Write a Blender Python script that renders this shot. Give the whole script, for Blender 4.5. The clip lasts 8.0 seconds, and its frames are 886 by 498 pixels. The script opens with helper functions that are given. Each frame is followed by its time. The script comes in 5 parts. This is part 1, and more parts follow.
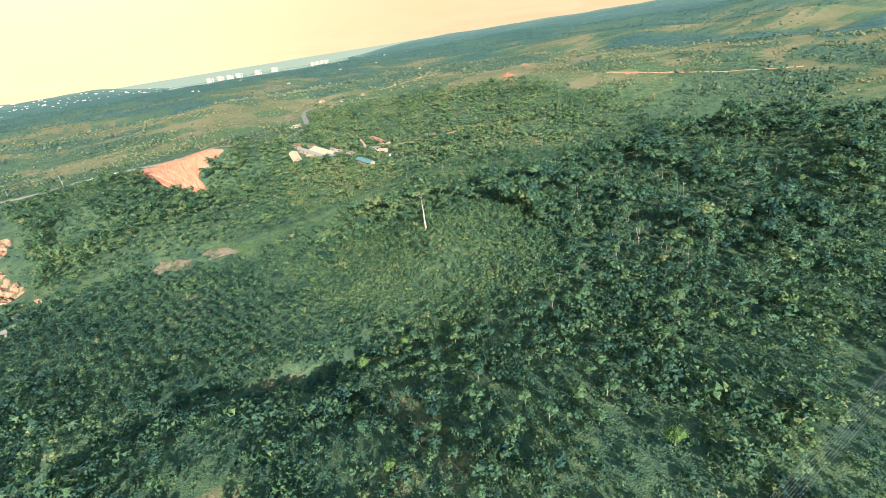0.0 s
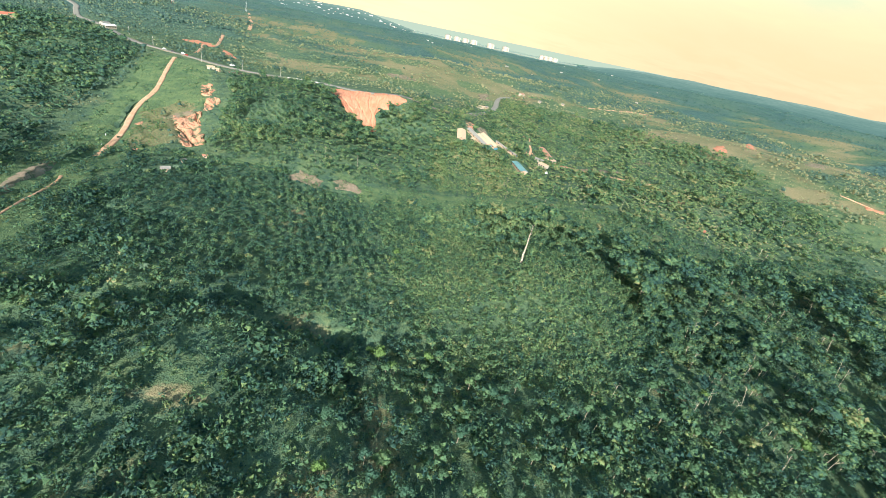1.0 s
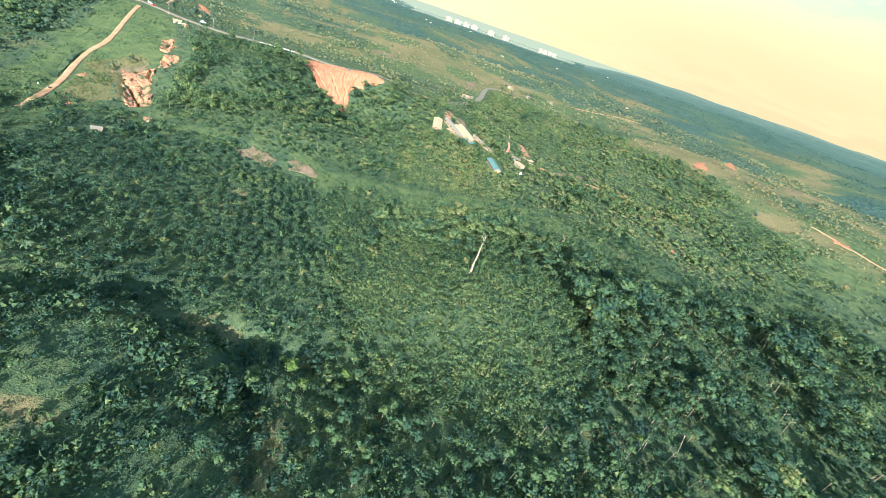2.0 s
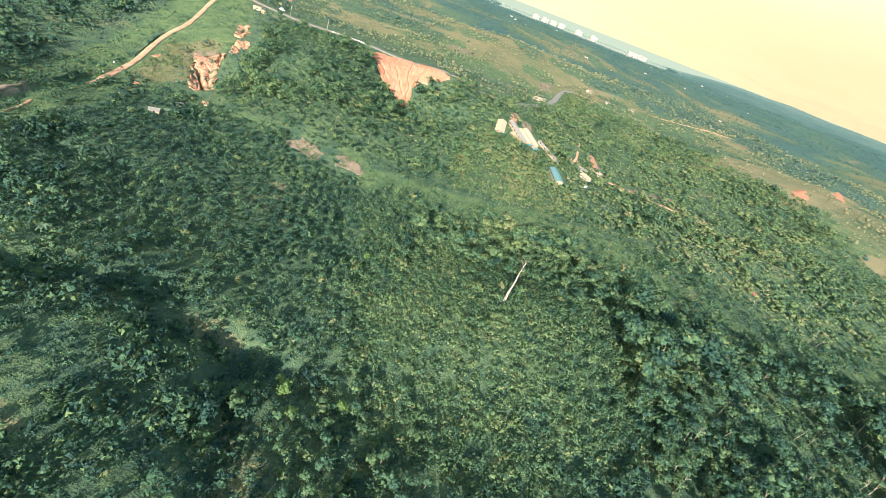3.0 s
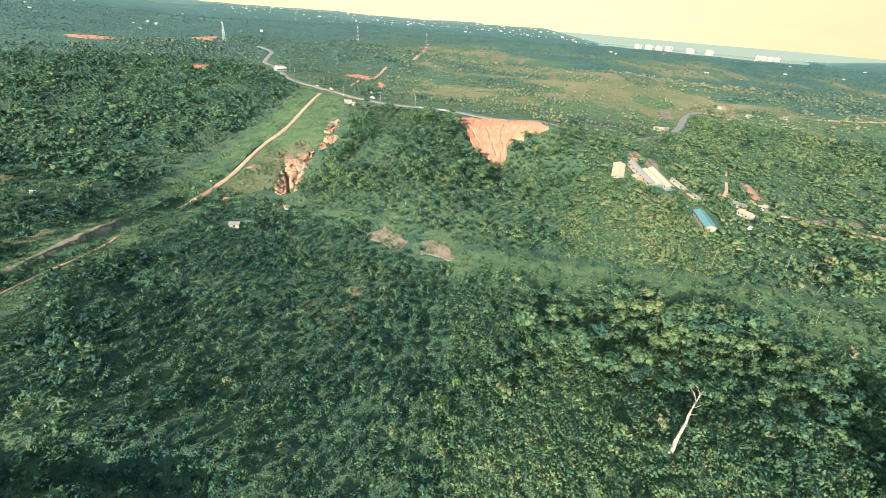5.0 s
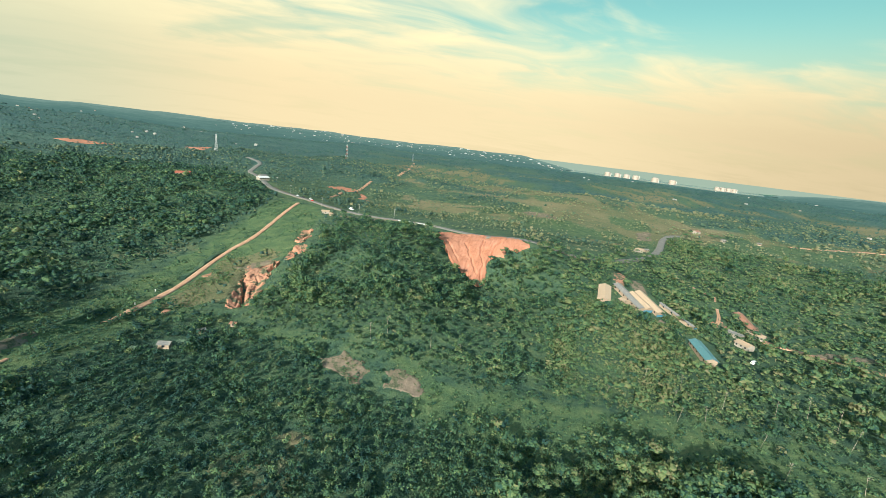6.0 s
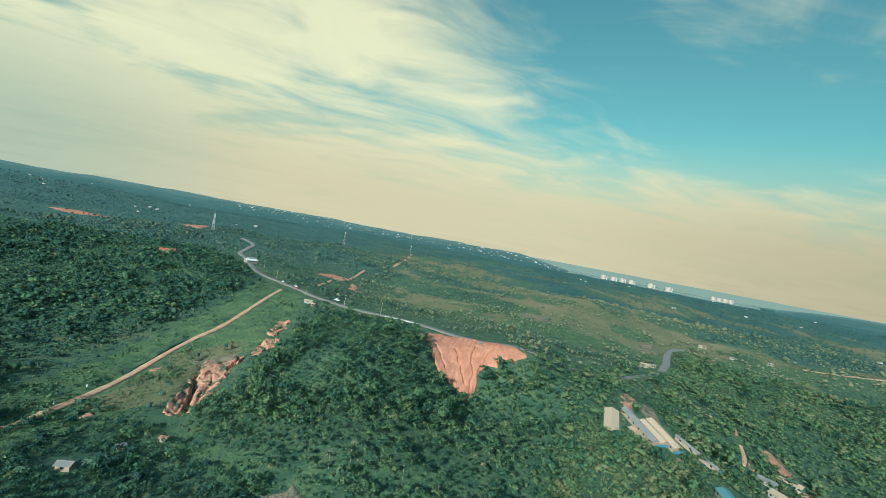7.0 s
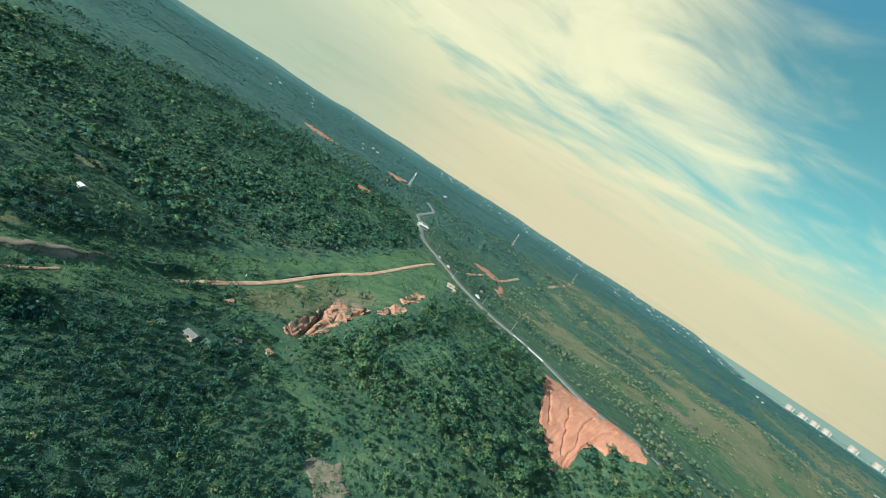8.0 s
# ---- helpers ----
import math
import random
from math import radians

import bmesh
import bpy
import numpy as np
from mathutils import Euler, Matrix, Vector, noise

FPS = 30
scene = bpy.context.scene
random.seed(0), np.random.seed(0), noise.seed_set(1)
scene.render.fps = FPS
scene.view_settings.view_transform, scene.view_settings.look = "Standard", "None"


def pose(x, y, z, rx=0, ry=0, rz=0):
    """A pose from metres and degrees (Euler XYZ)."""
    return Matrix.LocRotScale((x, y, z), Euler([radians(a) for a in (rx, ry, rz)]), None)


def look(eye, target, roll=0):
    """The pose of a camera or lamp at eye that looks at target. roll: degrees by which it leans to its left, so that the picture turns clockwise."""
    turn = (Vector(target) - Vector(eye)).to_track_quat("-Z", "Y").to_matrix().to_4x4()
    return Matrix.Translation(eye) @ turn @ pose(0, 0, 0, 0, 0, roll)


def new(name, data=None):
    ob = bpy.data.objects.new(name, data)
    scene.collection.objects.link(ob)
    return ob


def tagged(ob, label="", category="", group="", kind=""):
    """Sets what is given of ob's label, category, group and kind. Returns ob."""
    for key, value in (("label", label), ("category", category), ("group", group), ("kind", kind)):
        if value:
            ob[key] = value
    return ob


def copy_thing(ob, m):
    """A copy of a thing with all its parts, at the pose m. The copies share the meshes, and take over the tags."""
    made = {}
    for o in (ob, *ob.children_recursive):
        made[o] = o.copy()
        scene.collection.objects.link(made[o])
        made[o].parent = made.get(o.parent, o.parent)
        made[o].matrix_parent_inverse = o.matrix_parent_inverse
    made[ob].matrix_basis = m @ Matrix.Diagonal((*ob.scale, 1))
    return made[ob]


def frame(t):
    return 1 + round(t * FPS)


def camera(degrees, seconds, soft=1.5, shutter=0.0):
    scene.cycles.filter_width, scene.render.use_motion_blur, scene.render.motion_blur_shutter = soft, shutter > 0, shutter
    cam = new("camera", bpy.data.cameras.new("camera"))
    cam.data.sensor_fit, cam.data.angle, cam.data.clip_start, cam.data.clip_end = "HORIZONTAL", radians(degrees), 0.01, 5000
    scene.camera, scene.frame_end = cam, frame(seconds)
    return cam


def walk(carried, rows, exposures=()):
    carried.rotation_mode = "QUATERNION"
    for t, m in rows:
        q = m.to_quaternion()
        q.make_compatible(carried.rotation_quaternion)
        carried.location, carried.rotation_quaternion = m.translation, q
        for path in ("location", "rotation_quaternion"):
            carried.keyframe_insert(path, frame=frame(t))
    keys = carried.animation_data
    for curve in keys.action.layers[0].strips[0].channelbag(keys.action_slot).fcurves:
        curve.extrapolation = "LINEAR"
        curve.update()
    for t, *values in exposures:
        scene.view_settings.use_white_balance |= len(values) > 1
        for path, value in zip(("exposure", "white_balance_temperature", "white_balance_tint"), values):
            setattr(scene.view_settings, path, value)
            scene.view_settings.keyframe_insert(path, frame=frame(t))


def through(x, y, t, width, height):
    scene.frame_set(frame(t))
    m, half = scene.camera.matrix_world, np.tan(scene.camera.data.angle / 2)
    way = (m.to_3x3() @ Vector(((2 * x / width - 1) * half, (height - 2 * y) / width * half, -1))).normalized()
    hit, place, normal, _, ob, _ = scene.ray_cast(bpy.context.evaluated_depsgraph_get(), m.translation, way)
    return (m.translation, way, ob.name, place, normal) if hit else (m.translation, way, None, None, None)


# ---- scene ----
# ---------------------------------------------------------------- camera
cam = camera(89.32, 8.0, soft=0.55)
walk(cam, [
    (0.0, look((0.00, 0.00, 119.83), (97.00, 152.08, 33.44), -9.19)),
    (0.2, look((5.61, -0.03, 120.39), (88.09, 161.49, 36.08), -4.02)),
    (0.5, look((13.63, 0.15, 121.49), (70.99, 172.84, 38.51), 9.53)),
    (1.0, look((25.29, 4.61, 124.12), (69.44, 178.72, 36.17), 11.89)),
    (1.5, look((35.01, 12.23, 126.81), (83.40, 183.15, 34.91), 12.51)),
    (1.7, look((38.46, 15.91, 127.49), (90.49, 185.82, 35.71), 14.76)),
    (2.8, look((56.33, 38.12, 130.36), (100.11, 208.59, 35.36), 25.93)),
    (3.0, look((58.18, 43.45, 130.36), (85.35, 213.71, 29.00), 21.07)),
    (3.5, look((62.40, 57.64, 129.75), (25.04, 219.65, 18.59), 2.27)),
    (4.0, look((64.88, 71.70, 127.98), (26.07, 233.82, 17.48), 1.80)),
    (4.2, look((65.62, 77.42, 126.96), (28.10, 239.87, 16.50), 2.15)),
    (5.3, look((65.94, 108.96, 120.45), (35.78, 290.11, 41.22), 5.64)),
    (5.5, look((65.60, 114.65, 119.68), (35.64, 299.13, 48.51), 6.21)),
    (6.0, look((65.10, 129.99, 118.02), (34.14, 322.36, 72.92), 6.94)),
    (6.5, look((64.53, 145.55, 118.15), (30.71, 342.36, 107.14), 7.73)),
    (7.0, look((63.14, 159.77, 120.38), (27.01, 356.42, 115.42), 10.45)),
    (7.2, look((62.28, 164.89, 121.47), (17.88, 359.73, 113.30), 16.12)),
    (7.5, look((62.11, 171.57, 123.55), (-16.96, 354.72, 109.22), 30.22)),
    (8.0, look((58.61, 183.33, 126.94), (-40.67, 354.30, 96.78), 32.96)),
], exposures=[
    (0.0, 1.5, 5950, 10), (0.5, 1.44, 5900, 10), (1.5, 1.62, 5950, 10), (2.8, 1.62, 6100, 13), (3.0, 1.66, 6150, 14), (3.5, 1.98, 6500, 18), (4.2, 1.98, 6500, 18),
    (5.3, 1.33, 5850, 7), (6.0, 0.98, 5800, 4), (6.5, 0.75, 5350, -2), (7.0, 0.6, 5000, -5), (7.5, 0.62, 5000, -5), (8.0, 0.70, 5100, -5)])

# ---------------------------------------------------------------- light
SUN_EL, SUN_AZ = radians(23), math.atan2(-0.24, -0.97)
sun_dir = Vector((math.sin(SUN_AZ) * math.cos(SUN_EL), math.cos(SUN_AZ) * math.cos(SUN_EL), math.sin(SUN_EL)))
sun = new("sun", bpy.data.lights.new("sun", "SUN"))
sun.data.energy, sun.data.angle, sun.data.color = 4.4, radians(0.6), (1.0, 0.91, 0.76)
sun.matrix_world = look(sun_dir * 1000, (0, 0, 0))


class Nodes:
    """Short hand for node trees."""

    def __init__(self, tree):
        self.t = tree
        tree.nodes.clear()

    def add(self, kind, inputs=(), **props):
        n = self.t.nodes.new(kind)
        for k, v in props.items():
            setattr(n, k, v)
        for k, v in dict(inputs).items():
            if isinstance(v, bpy.types.NodeSocket):
                self.t.links.new(v, n.inputs[k])
            else:
                n.inputs[k].default_value = v
        return n

    def math(self, op, a, b=0.0, c=0.0, clamp=False):
        n = self.add("ShaderNodeMath", {0: a, 1: b, 2: c}, operation=op, use_clamp=clamp)
        return n.outputs[0]

    def mix(self, f, a, b, how="MIX"):
        n = self.add("ShaderNodeMix", {0: f, 6: a, 7: b}, data_type="RGBA", blend_type=how)
        return n.outputs[2]

    def noise(self, vec, scale, detail=3.0, rough=0.55, dist=0.0):
        n = self.add("ShaderNodeTexNoise", {"Vector": vec, "Scale": scale, "Detail": detail, "Roughness": rough, "Distortion": dist})
        return n.outputs["Fac"]

    def ramp(self, f, stops):
        n = self.add("ShaderNodeValToRGB", {0: f})
        e = n.color_ramp.elements
        while len(e) < len(stops):
            e.new(0.5)
        for el, (p, c) in zip(e, stops):
            el.position, el.color = p, (*c, 1) if len(c) == 3 else c
        return n.outputs[0]

    def smooth(self, v, lo, hi):
        n = self.add("ShaderNodeMapRange", {0: v, 1: lo, 2: hi}, interpolation_type="SMOOTHSTEP")
        return n.outputs[0]


world = bpy.data.worlds.new("sky")
scene.world = world
world.use_nodes = True
N = Nodes(world.node_tree)
d = N.add("ShaderNodeTexCoord").outputs["Generated"]
sky = N.add("ShaderNodeTexSky", sky_type="NISHITA", sun_disc=False, sun_elevation=SUN_EL, sun_rotation=SUN_AZ % (2 * math.pi),
            air_density=1.3, dust_density=1.5, ozone_density=1.0, altitude=100.0)
xyz = N.add("ShaderNodeSeparateXYZ", {0: d})
dx, dy, dz = xyz.outputs
# cloud sheet seen in perspective
up = N.math("ADD", N.math("MAXIMUM", dz, 0.0), 0.10)
flat = N.add("ShaderNodeCombineXYZ", {0: N.math("DIVIDE", dx, up), 1: N.math("DIVIDE", dy, up), 2: 0.3})
swung = N.add("ShaderNodeMapping", {"Vector": flat.outputs[0], "Rotation": (0, 0, radians(-24))})
turned = N.add("ShaderNodeMapping", {"Vector": swung.outputs[0], "Scale": (0.58, 1.0, 1.0)})
streak = N.noise(turned.outputs[0], 0.8, 5.0, 0.52, 0.7)
wisp = N.noise(turned.outputs[0], 2.3, 6.0, 0.55, 1.0)
body = N.math("ADD", N.math("MULTIPLY", streak, 0.72), N.math("MULTIPLY", wisp, 0.28))
# the bank fills the north and thins towards the east and the zenith
azim = N.math("ARCTAN2", dx, dy)
ragged = N.math("MULTIPLY", N.math("SUBTRACT", streak, 0.5), 2.2)
bank = N.smooth(N.math("ADD", N.math("ADD", azim, ragged), N.math("MULTIPLY", dz, 0.7)), 0.46, -0.20)
low = N.math("MULTIPLY", N.smooth(dz, 0.40, 0.05), 0.85)
fill = N.math("MAXIMUM", bank, low)
cover = N.smooth(N.math("ADD", body, N.math("MULTIPLY", fill, 0.20)), 0.53, 0.72)
back = N.smooth(dy, -0.2, 0.1)
cover = N.math("MULTIPLY", cover, N.math("MULTIPLY", N.math("MAXIMUM", back, 0.35), N.smooth(dz, 0.95, 0.6)))
cloud = N.mix(wisp, (8.2, 6.5, 3.7, 1), (10.9, 8.6, 4.65, 1))
tone = N.mix(N.math("MULTIPLY", cover, 0.93), N.mix(1.0, sky.outputs[0], N.mix(N.smooth(dz, 0.45, 0.75), (0.80, 1.08, 0.74, 1), (0.95, 1.5, 1.6, 1)), "MULTIPLY"), cloud)
haze = N.smooth(dz, 0.29, 0.06)
veil = N.mix(N.smooth(azim, -0.05, 0.7), (7.5, 5.55, 3.05, 1), (5.5, 4.0, 2.2, 1))
veil = N.mix(N.smooth(azim, -0.5, -1.0), veil, (5.0, 4.8, 3.1, 1))
tone = N.mix(N.math("MULTIPLY", haze, 0.92), tone, veil)
N.add("ShaderNodeOutputWorld", {0: N.add("ShaderNodeBackground", {0: tone, 1: 0.07}).outputs[0]})


# ---------------------------------------------------------------- materials
def material(name, build):
    m = bpy.data.materials.new(name)
    m.use_nodes = True
    n = Nodes(m.node_tree)
    bsdf = n.add("ShaderNodeBsdfPrincipled")
    n.add("ShaderNodeOutputMaterial", {0: bsdf.outputs[0]})
    build(n, bsdf)
    return m


def put(n, bsdf, **values):
    for k, v in values.items():
        key = {"color": "Base Color", "rough": "Roughness", "metal": "Metallic", "normal": "Normal", "spec": "Specular IOR Level"}[k]
        if isinstance(v, bpy.types.NodeSocket):
            n.t.links.new(v, bsdf.inputs[key])
        else:
            bsdf.inputs[key].default_value = v


def bump(n, height, strength=0.5, distance=0.1):
    return n.add("ShaderNodeBump", {"Height": height, "Strength": strength, "Distance": distance}).outputs[0]


def place(n):
    return n.add("ShaderNodeNewGeometry").outputs["Position"]


def leafy(n, b, color, through=0.30):
    """Leaves pass on some of the light that falls on their backs."""
    cells = n.add("ShaderNodeTexVoronoi", {"Vector": place(n), "Scale": 3.2}, feature="F1").outputs["Distance"]
    sprays = n.add("ShaderNodeTexVoronoi", {"Vector": place(n), "Scale": 1.15}, feature="F1").outputs["Distance"]
    h = n.math("SUBTRACT", n.math("MULTIPLY", n.noise(place(n), 1.1, 2, 0.5), 0.8), n.math("ADD", n.math("MULTIPLY", cells, 0.7), n.math("MULTIPLY", sprays, 1.6)))
    put(n, b, color=color, rough=0.62, spec=0.25, normal=bump(n, h, 0.9, 0.3))
    thin = n.add("ShaderNodeBsdfTranslucent", {"Color": n.mix(1.0, color, (1.25, 1.35, 1.0, 1), "MULTIPLY")})
    both = n.add("ShaderNodeMixShader", {0: through, 1: b.outputs[0], 2: thin.outputs[0]})
    out = [k for k in n.t.nodes if k.type == "OUTPUT_MATERIAL"][0]
    n.t.links.new(both.outputs[0], out.inputs[0])


def leaf_material(name, stops, spread=0.36):
    """Leaves: each tree carries a tint of its own, each leaf tuft differs a little."""
    def build(n, b):
        tint = n.add("ShaderNodeAttribute", attribute_name="tint").outputs["Fac"]
        leaf = n.math("ADD", n.math("MULTIPLY", n.noise(place(n), 0.6, 2), 0.35), n.math("MULTIPLY", n.noise(place(n), 4.6, 3, 0.8), 0.65))
        patch = n.math("ADD", n.math("MULTIPLY", n.noise(place(n), 0.018, 3), 0.55), n.math("MULTIPLY", n.noise(place(n), 0.085, 3), 0.45))
        f = n.math("ADD", n.math("ADD", tint, n.math("MULTIPLY", n.math("SUBTRACT", leaf, 0.5), spread * 3.8)),
                   n.math("MULTIPLY", n.math("SUBTRACT", patch, 0.5), 1.3))
        leafy(n, b, n.ramp(f, stops))
    return material(name, build)


GREENS = [(0.0, (0.022, 0.062, 0.056)), (0.25, (0.048, 0.110, 0.072)), (0.5, (0.092, 0.168, 0.082)), (0.75, (0.158, 0.225, 0.090)), (0.92, (0.225, 0.245, 0.108)), (1.0, (0.25, 0.235, 0.13))]
# Haze is painted into these leaf colours: paler hills, bluer far woods.
HAZED_GREENS = [(0.0, (0.046, 0.098, 0.090)), (0.35, (0.088, 0.148, 0.104)), (0.65, (0.175, 0.210, 0.115)), (1.0, (0.30, 0.265, 0.155))]
leaf_mat = leaf_material("foliage", GREENS)
hazed_leaf_mat = leaf_material("hazed_far_foliage", [(0.0, (0.036, 0.090, 0.090)), (0.5, (0.064, 0.128, 0.110)), (1.0, (0.13, 0.17, 0.12))], 0.2)
hazed_hill_mat = leaf_material("hazed_hill_foliage", HAZED_GREENS, 0.2)


def build_bark(n, b):
    p = place(n)
    f = n.noise(p, 3.0, 4)
    put(n, b, color=n.ramp(f, [(0.3, (0.10, 0.08, 0.055)), (0.7, (0.30, 0.27, 0.21))]), rough=0.9, normal=bump(n, f, 0.6, 0.05))


bark_mat = material("bark", build_bark)


def build_pale_wood(n, b):
    f = n.noise(place(n), 1.6, 5, 0.6)
    put(n, b, color=n.ramp(f, [(0.36, (0.10, 0.08, 0.06)), (0.48, (0.27, 0.23, 0.18)), (0.64, (0.47, 0.41, 0.33))]), rough=0.85, normal=bump(n, f, 0.7, 0.06))


pale_wood = material("weathered_wood", build_pale_wood)


def build_ground(n, b):
    p = place(n)
    grass = n.add("ShaderNodeAttribute", attribute_name="grass").outputs["Fac"]
    dry = n.add("ShaderNodeAttribute", attribute_name="dry").outputs["Fac"]
    wide, mid = n.noise(p, 0.012, 4), n.noise(p, 0.11, 4)
    fine = n.math("ADD", n.math("MULTIPLY", n.noise(p, 0.55, 5, 0.7), 0.6), n.math("MULTIPLY", n.noise(p, 1.9, 3, 0.6), 0.4))
    f = n.math("ADD", n.math("MULTIPLY", mid, 0.45), n.math("MULTIPLY", fine, 0.55))
    under = n.ramp(f, [(0.36, (0.030, 0.066, 0.050)), (0.47, (0.056, 0.100, 0.060)), (0.55, (0.088, 0.134, 0.068)), (0.66, (0.14, 0.17, 0.082))])
    lawn = n.ramp(f, [(0.34, (0.040, 0.080, 0.046)), (0.46, (0.074, 0.124, 0.058)), (0.55, (0.112, 0.160, 0.068)), (0.68, (0.18, 0.19, 0.092))])
    straw = n.ramp(n.math("ADD", n.math("MULTIPLY", wide, 0.4), n.math("MULTIPLY", fine, 0.6)),
                   [(0.36, (0.085, 0.115, 0.055)), (0.5, (0.18, 0.165, 0.085)), (0.66, (0.32, 0.24, 0.15))])
    c = n.mix(n.math("ADD", grass, n.math("MULTIPLY", n.math("SUBTRACT", mid, 0.5), 0.6), 0, True), under, lawn)
    c = n.mix(n.smooth(n.math("ADD", dry, n.math("MULTIPLY", n.math("SUBTRACT", f, 0.5), 1.6)), 0.35, 0.8), c, straw)
    wooded = n.add("ShaderNodeAttribute", attribute_name="wooded").outputs["Fac"]
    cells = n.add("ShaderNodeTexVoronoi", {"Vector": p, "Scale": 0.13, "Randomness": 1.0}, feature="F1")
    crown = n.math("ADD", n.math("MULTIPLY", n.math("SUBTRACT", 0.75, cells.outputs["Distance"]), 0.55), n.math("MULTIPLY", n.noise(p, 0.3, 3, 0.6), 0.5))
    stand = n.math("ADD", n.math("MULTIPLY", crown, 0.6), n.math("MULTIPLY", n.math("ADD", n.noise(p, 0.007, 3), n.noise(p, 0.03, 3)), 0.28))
    # Treetop colours with haze-blue tones and shade between crowns painted in.
    hazed_canopy = n.ramp(stand, [(0.38, (0.030, 0.078, 0.080)), (0.5, (0.050, 0.112, 0.104)), (0.62, (0.082, 0.148, 0.118)), (0.74, (0.13, 0.178, 0.125))])
    c = n.mix(wooded, c, hazed_canopy)
    h = n.math("ADD", n.math("ADD", fine, n.math("MULTIPLY", mid, 1.0)), n.math("MULTIPLY", n.math("MULTIPLY", crown, wooded), 5.0))
    put(n, b, color=c, rough=0.9, spec=0.2, normal=bump(n, h, 1.0, 1.2))


ground_mat = material("ground_cover", build_ground)


def earth_material(name, stops, scale=1.0, weeds=0.0):
    def build(n, b):
        p = place(n)
        wide, fine = n.noise(p, 0.07 * scale, 4, 0.6), n.noise(p, 1.1 * scale, 5, 0.6)
        v = n.add("ShaderNodeMapping", {"Vector": p, "Scale": (1.0, 0.16, 0.16)})
        run = n.noise(v.outputs[0], 0.55 * scale, 4, 0.6)
        f = n.math("ADD", n.math("MULTIPLY", wide, 0.4), n.math("ADD", n.math("MULTIPLY", fine, 0.25), n.math("MULTIPLY", run, 0.35)))
        c = n.ramp(f, stops)
        if weeds:
            grown = n.smooth(n.math("ADD", n.math("MULTIPLY", n.noise(p, 0.16, 4, 0.6), 0.7), n.math("MULTIPLY", n.noise(p, 0.9, 3), 0.3)), 0.60 - weeds * 0.2, 0.66 - weeds * 0.2)
            c = n.mix(grown, c, n.ramp(fine, [(0.35, (0.055, 0.075, 0.04)), (0.55, (0.12, 0.12, 0.07)), (0.7, (0.19, 0.15, 0.10))]))
        put(n, b, color=c, rough=0.92, spec=0.2, normal=bump(n, n.math("ADD", fine, run), 0.8, 0.35))
    return material(name, build)


clay_mat = earth_material("bare_clay", [(0.32, (0.22, 0.088, 0.052)), (0.44, (0.39, 0.162, 0.095)), (0.58, (0.47, 0.215, 0.135)), (0.72, (0.54, 0.29, 0.20))])
track_mat = earth_material("track_earth", [(0.35, (0.33, 0.185, 0.112)), (0.5, (0.47, 0.275, 0.172)), (0.65, (0.58, 0.38, 0.26))], 2.0)
slip_mat = earth_material("slipped_clay", [(0.34, (0.14, 0.11, 0.07)), (0.42, (0.33, 0.18, 0.12)), (0.5, (0.44, 0.205, 0.125)), (0.64, (0.53, 0.29, 0.19))], 1.0, 0.55)
mud_mat = earth_material("valley_mud", [(0.35, (0.11, 0.10, 0.06)), (0.5, (0.21, 0.16, 0.115)), (0.7, (0.34, 0.245, 0.18))], 1.0, 0.5)


def build_asphalt(n, b):
    p = place(n)
    f = n.math("ADD", n.math("MULTIPLY", n.noise(p, 0.15, 3), 0.6), n.math("MULTIPLY", n.noise(p, 3.0, 4), 0.4))
    put(n, b, color=n.ramp(f, [(0.3, (0.14, 0.135, 0.12)), (0.7, (0.23, 0.21, 0.18))]), rough=0.85, normal=bump(n, f, 0.4, 0.03))


asphalt_mat = material("worn_asphalt", build_asphalt)

# ---------------------------------------------------------------- the lie of the land
HILL_X, HILL_Y, HILL_STEP = -420.0, -60.0, 105.0
HILLS = np.array([
    [0, 0, 0, 1, 1, 2, -2, -1, 0], [0, 0, 1, 5, -2, 9, -10, -4, 0], [0, 0, 1, 8, -9, 4, -2, -1, -2],
    [0, 1, 0, 0, -2, -5, 4, 1, -3], [0, 0, -5, -6, -2, -10, 0, 1, -1], [0, 0, -2, 3, 13, 6, 2, -10, 0],
    [3, 5, 4, 7, 10, 9, 5, -2, 2], [4, 10, 5, 2, 2, 3, 4, 1, 0], [1, 4, 1, -1, 1, 2, 1, 0, 0], [0, 0, 0, 0, 0, 1, 1, 0, 0]], float)
# knolls and hollows: x, y, height, breadth
KNOLLS = [(45, 450, -18, 26), (8, 358, 9, 30), (71, 489, 12, 26), (140, 470, 4, 30), (223, 434, -6, 28), (-42, 350, 3, 32), (62, 142, -8, 28),
          (122, 185, 12, 30), (-34, 140, 8, 32), (-26, 446, 11, 32), (-190, 280, 4, 45), (97, 788, 7, 90), (226, 1030, 14, 130), (524, 510, 22, 150),
          (435, 804, 4, 130), (-414, 1293, 6, 220), (-174, 590, 5, 40), (334, 262, -12, 50)]
# gullies that hold deep shade under the low sun: line, depth, breadth
GULLIES = [([(-76, 130), (-33, 150), (-4, 160)], 5.0, 6.5), ([(-2, 147), (20, 148), (48, 141)], 4.5, 6.0), ([(40, 84), (33, 120), (24, 146)], 5.0, 6.0),
           ([(-70, 96), (-63, 130), (-60, 172)], 4.5, 5.5), ([(43, 212), (34, 252)], 2.5, 4.0), ([(-90, 228), (-60, 224)], 3.0, 6.0)]
MID = np.array([50.0, 250.0])
SEA_LEVEL = 22.0


def smoothstep(v, lo, hi):
    s = np.clip((v - lo) / (hi - lo), 0, 1)
    return s * s * (3 - 2 * s)


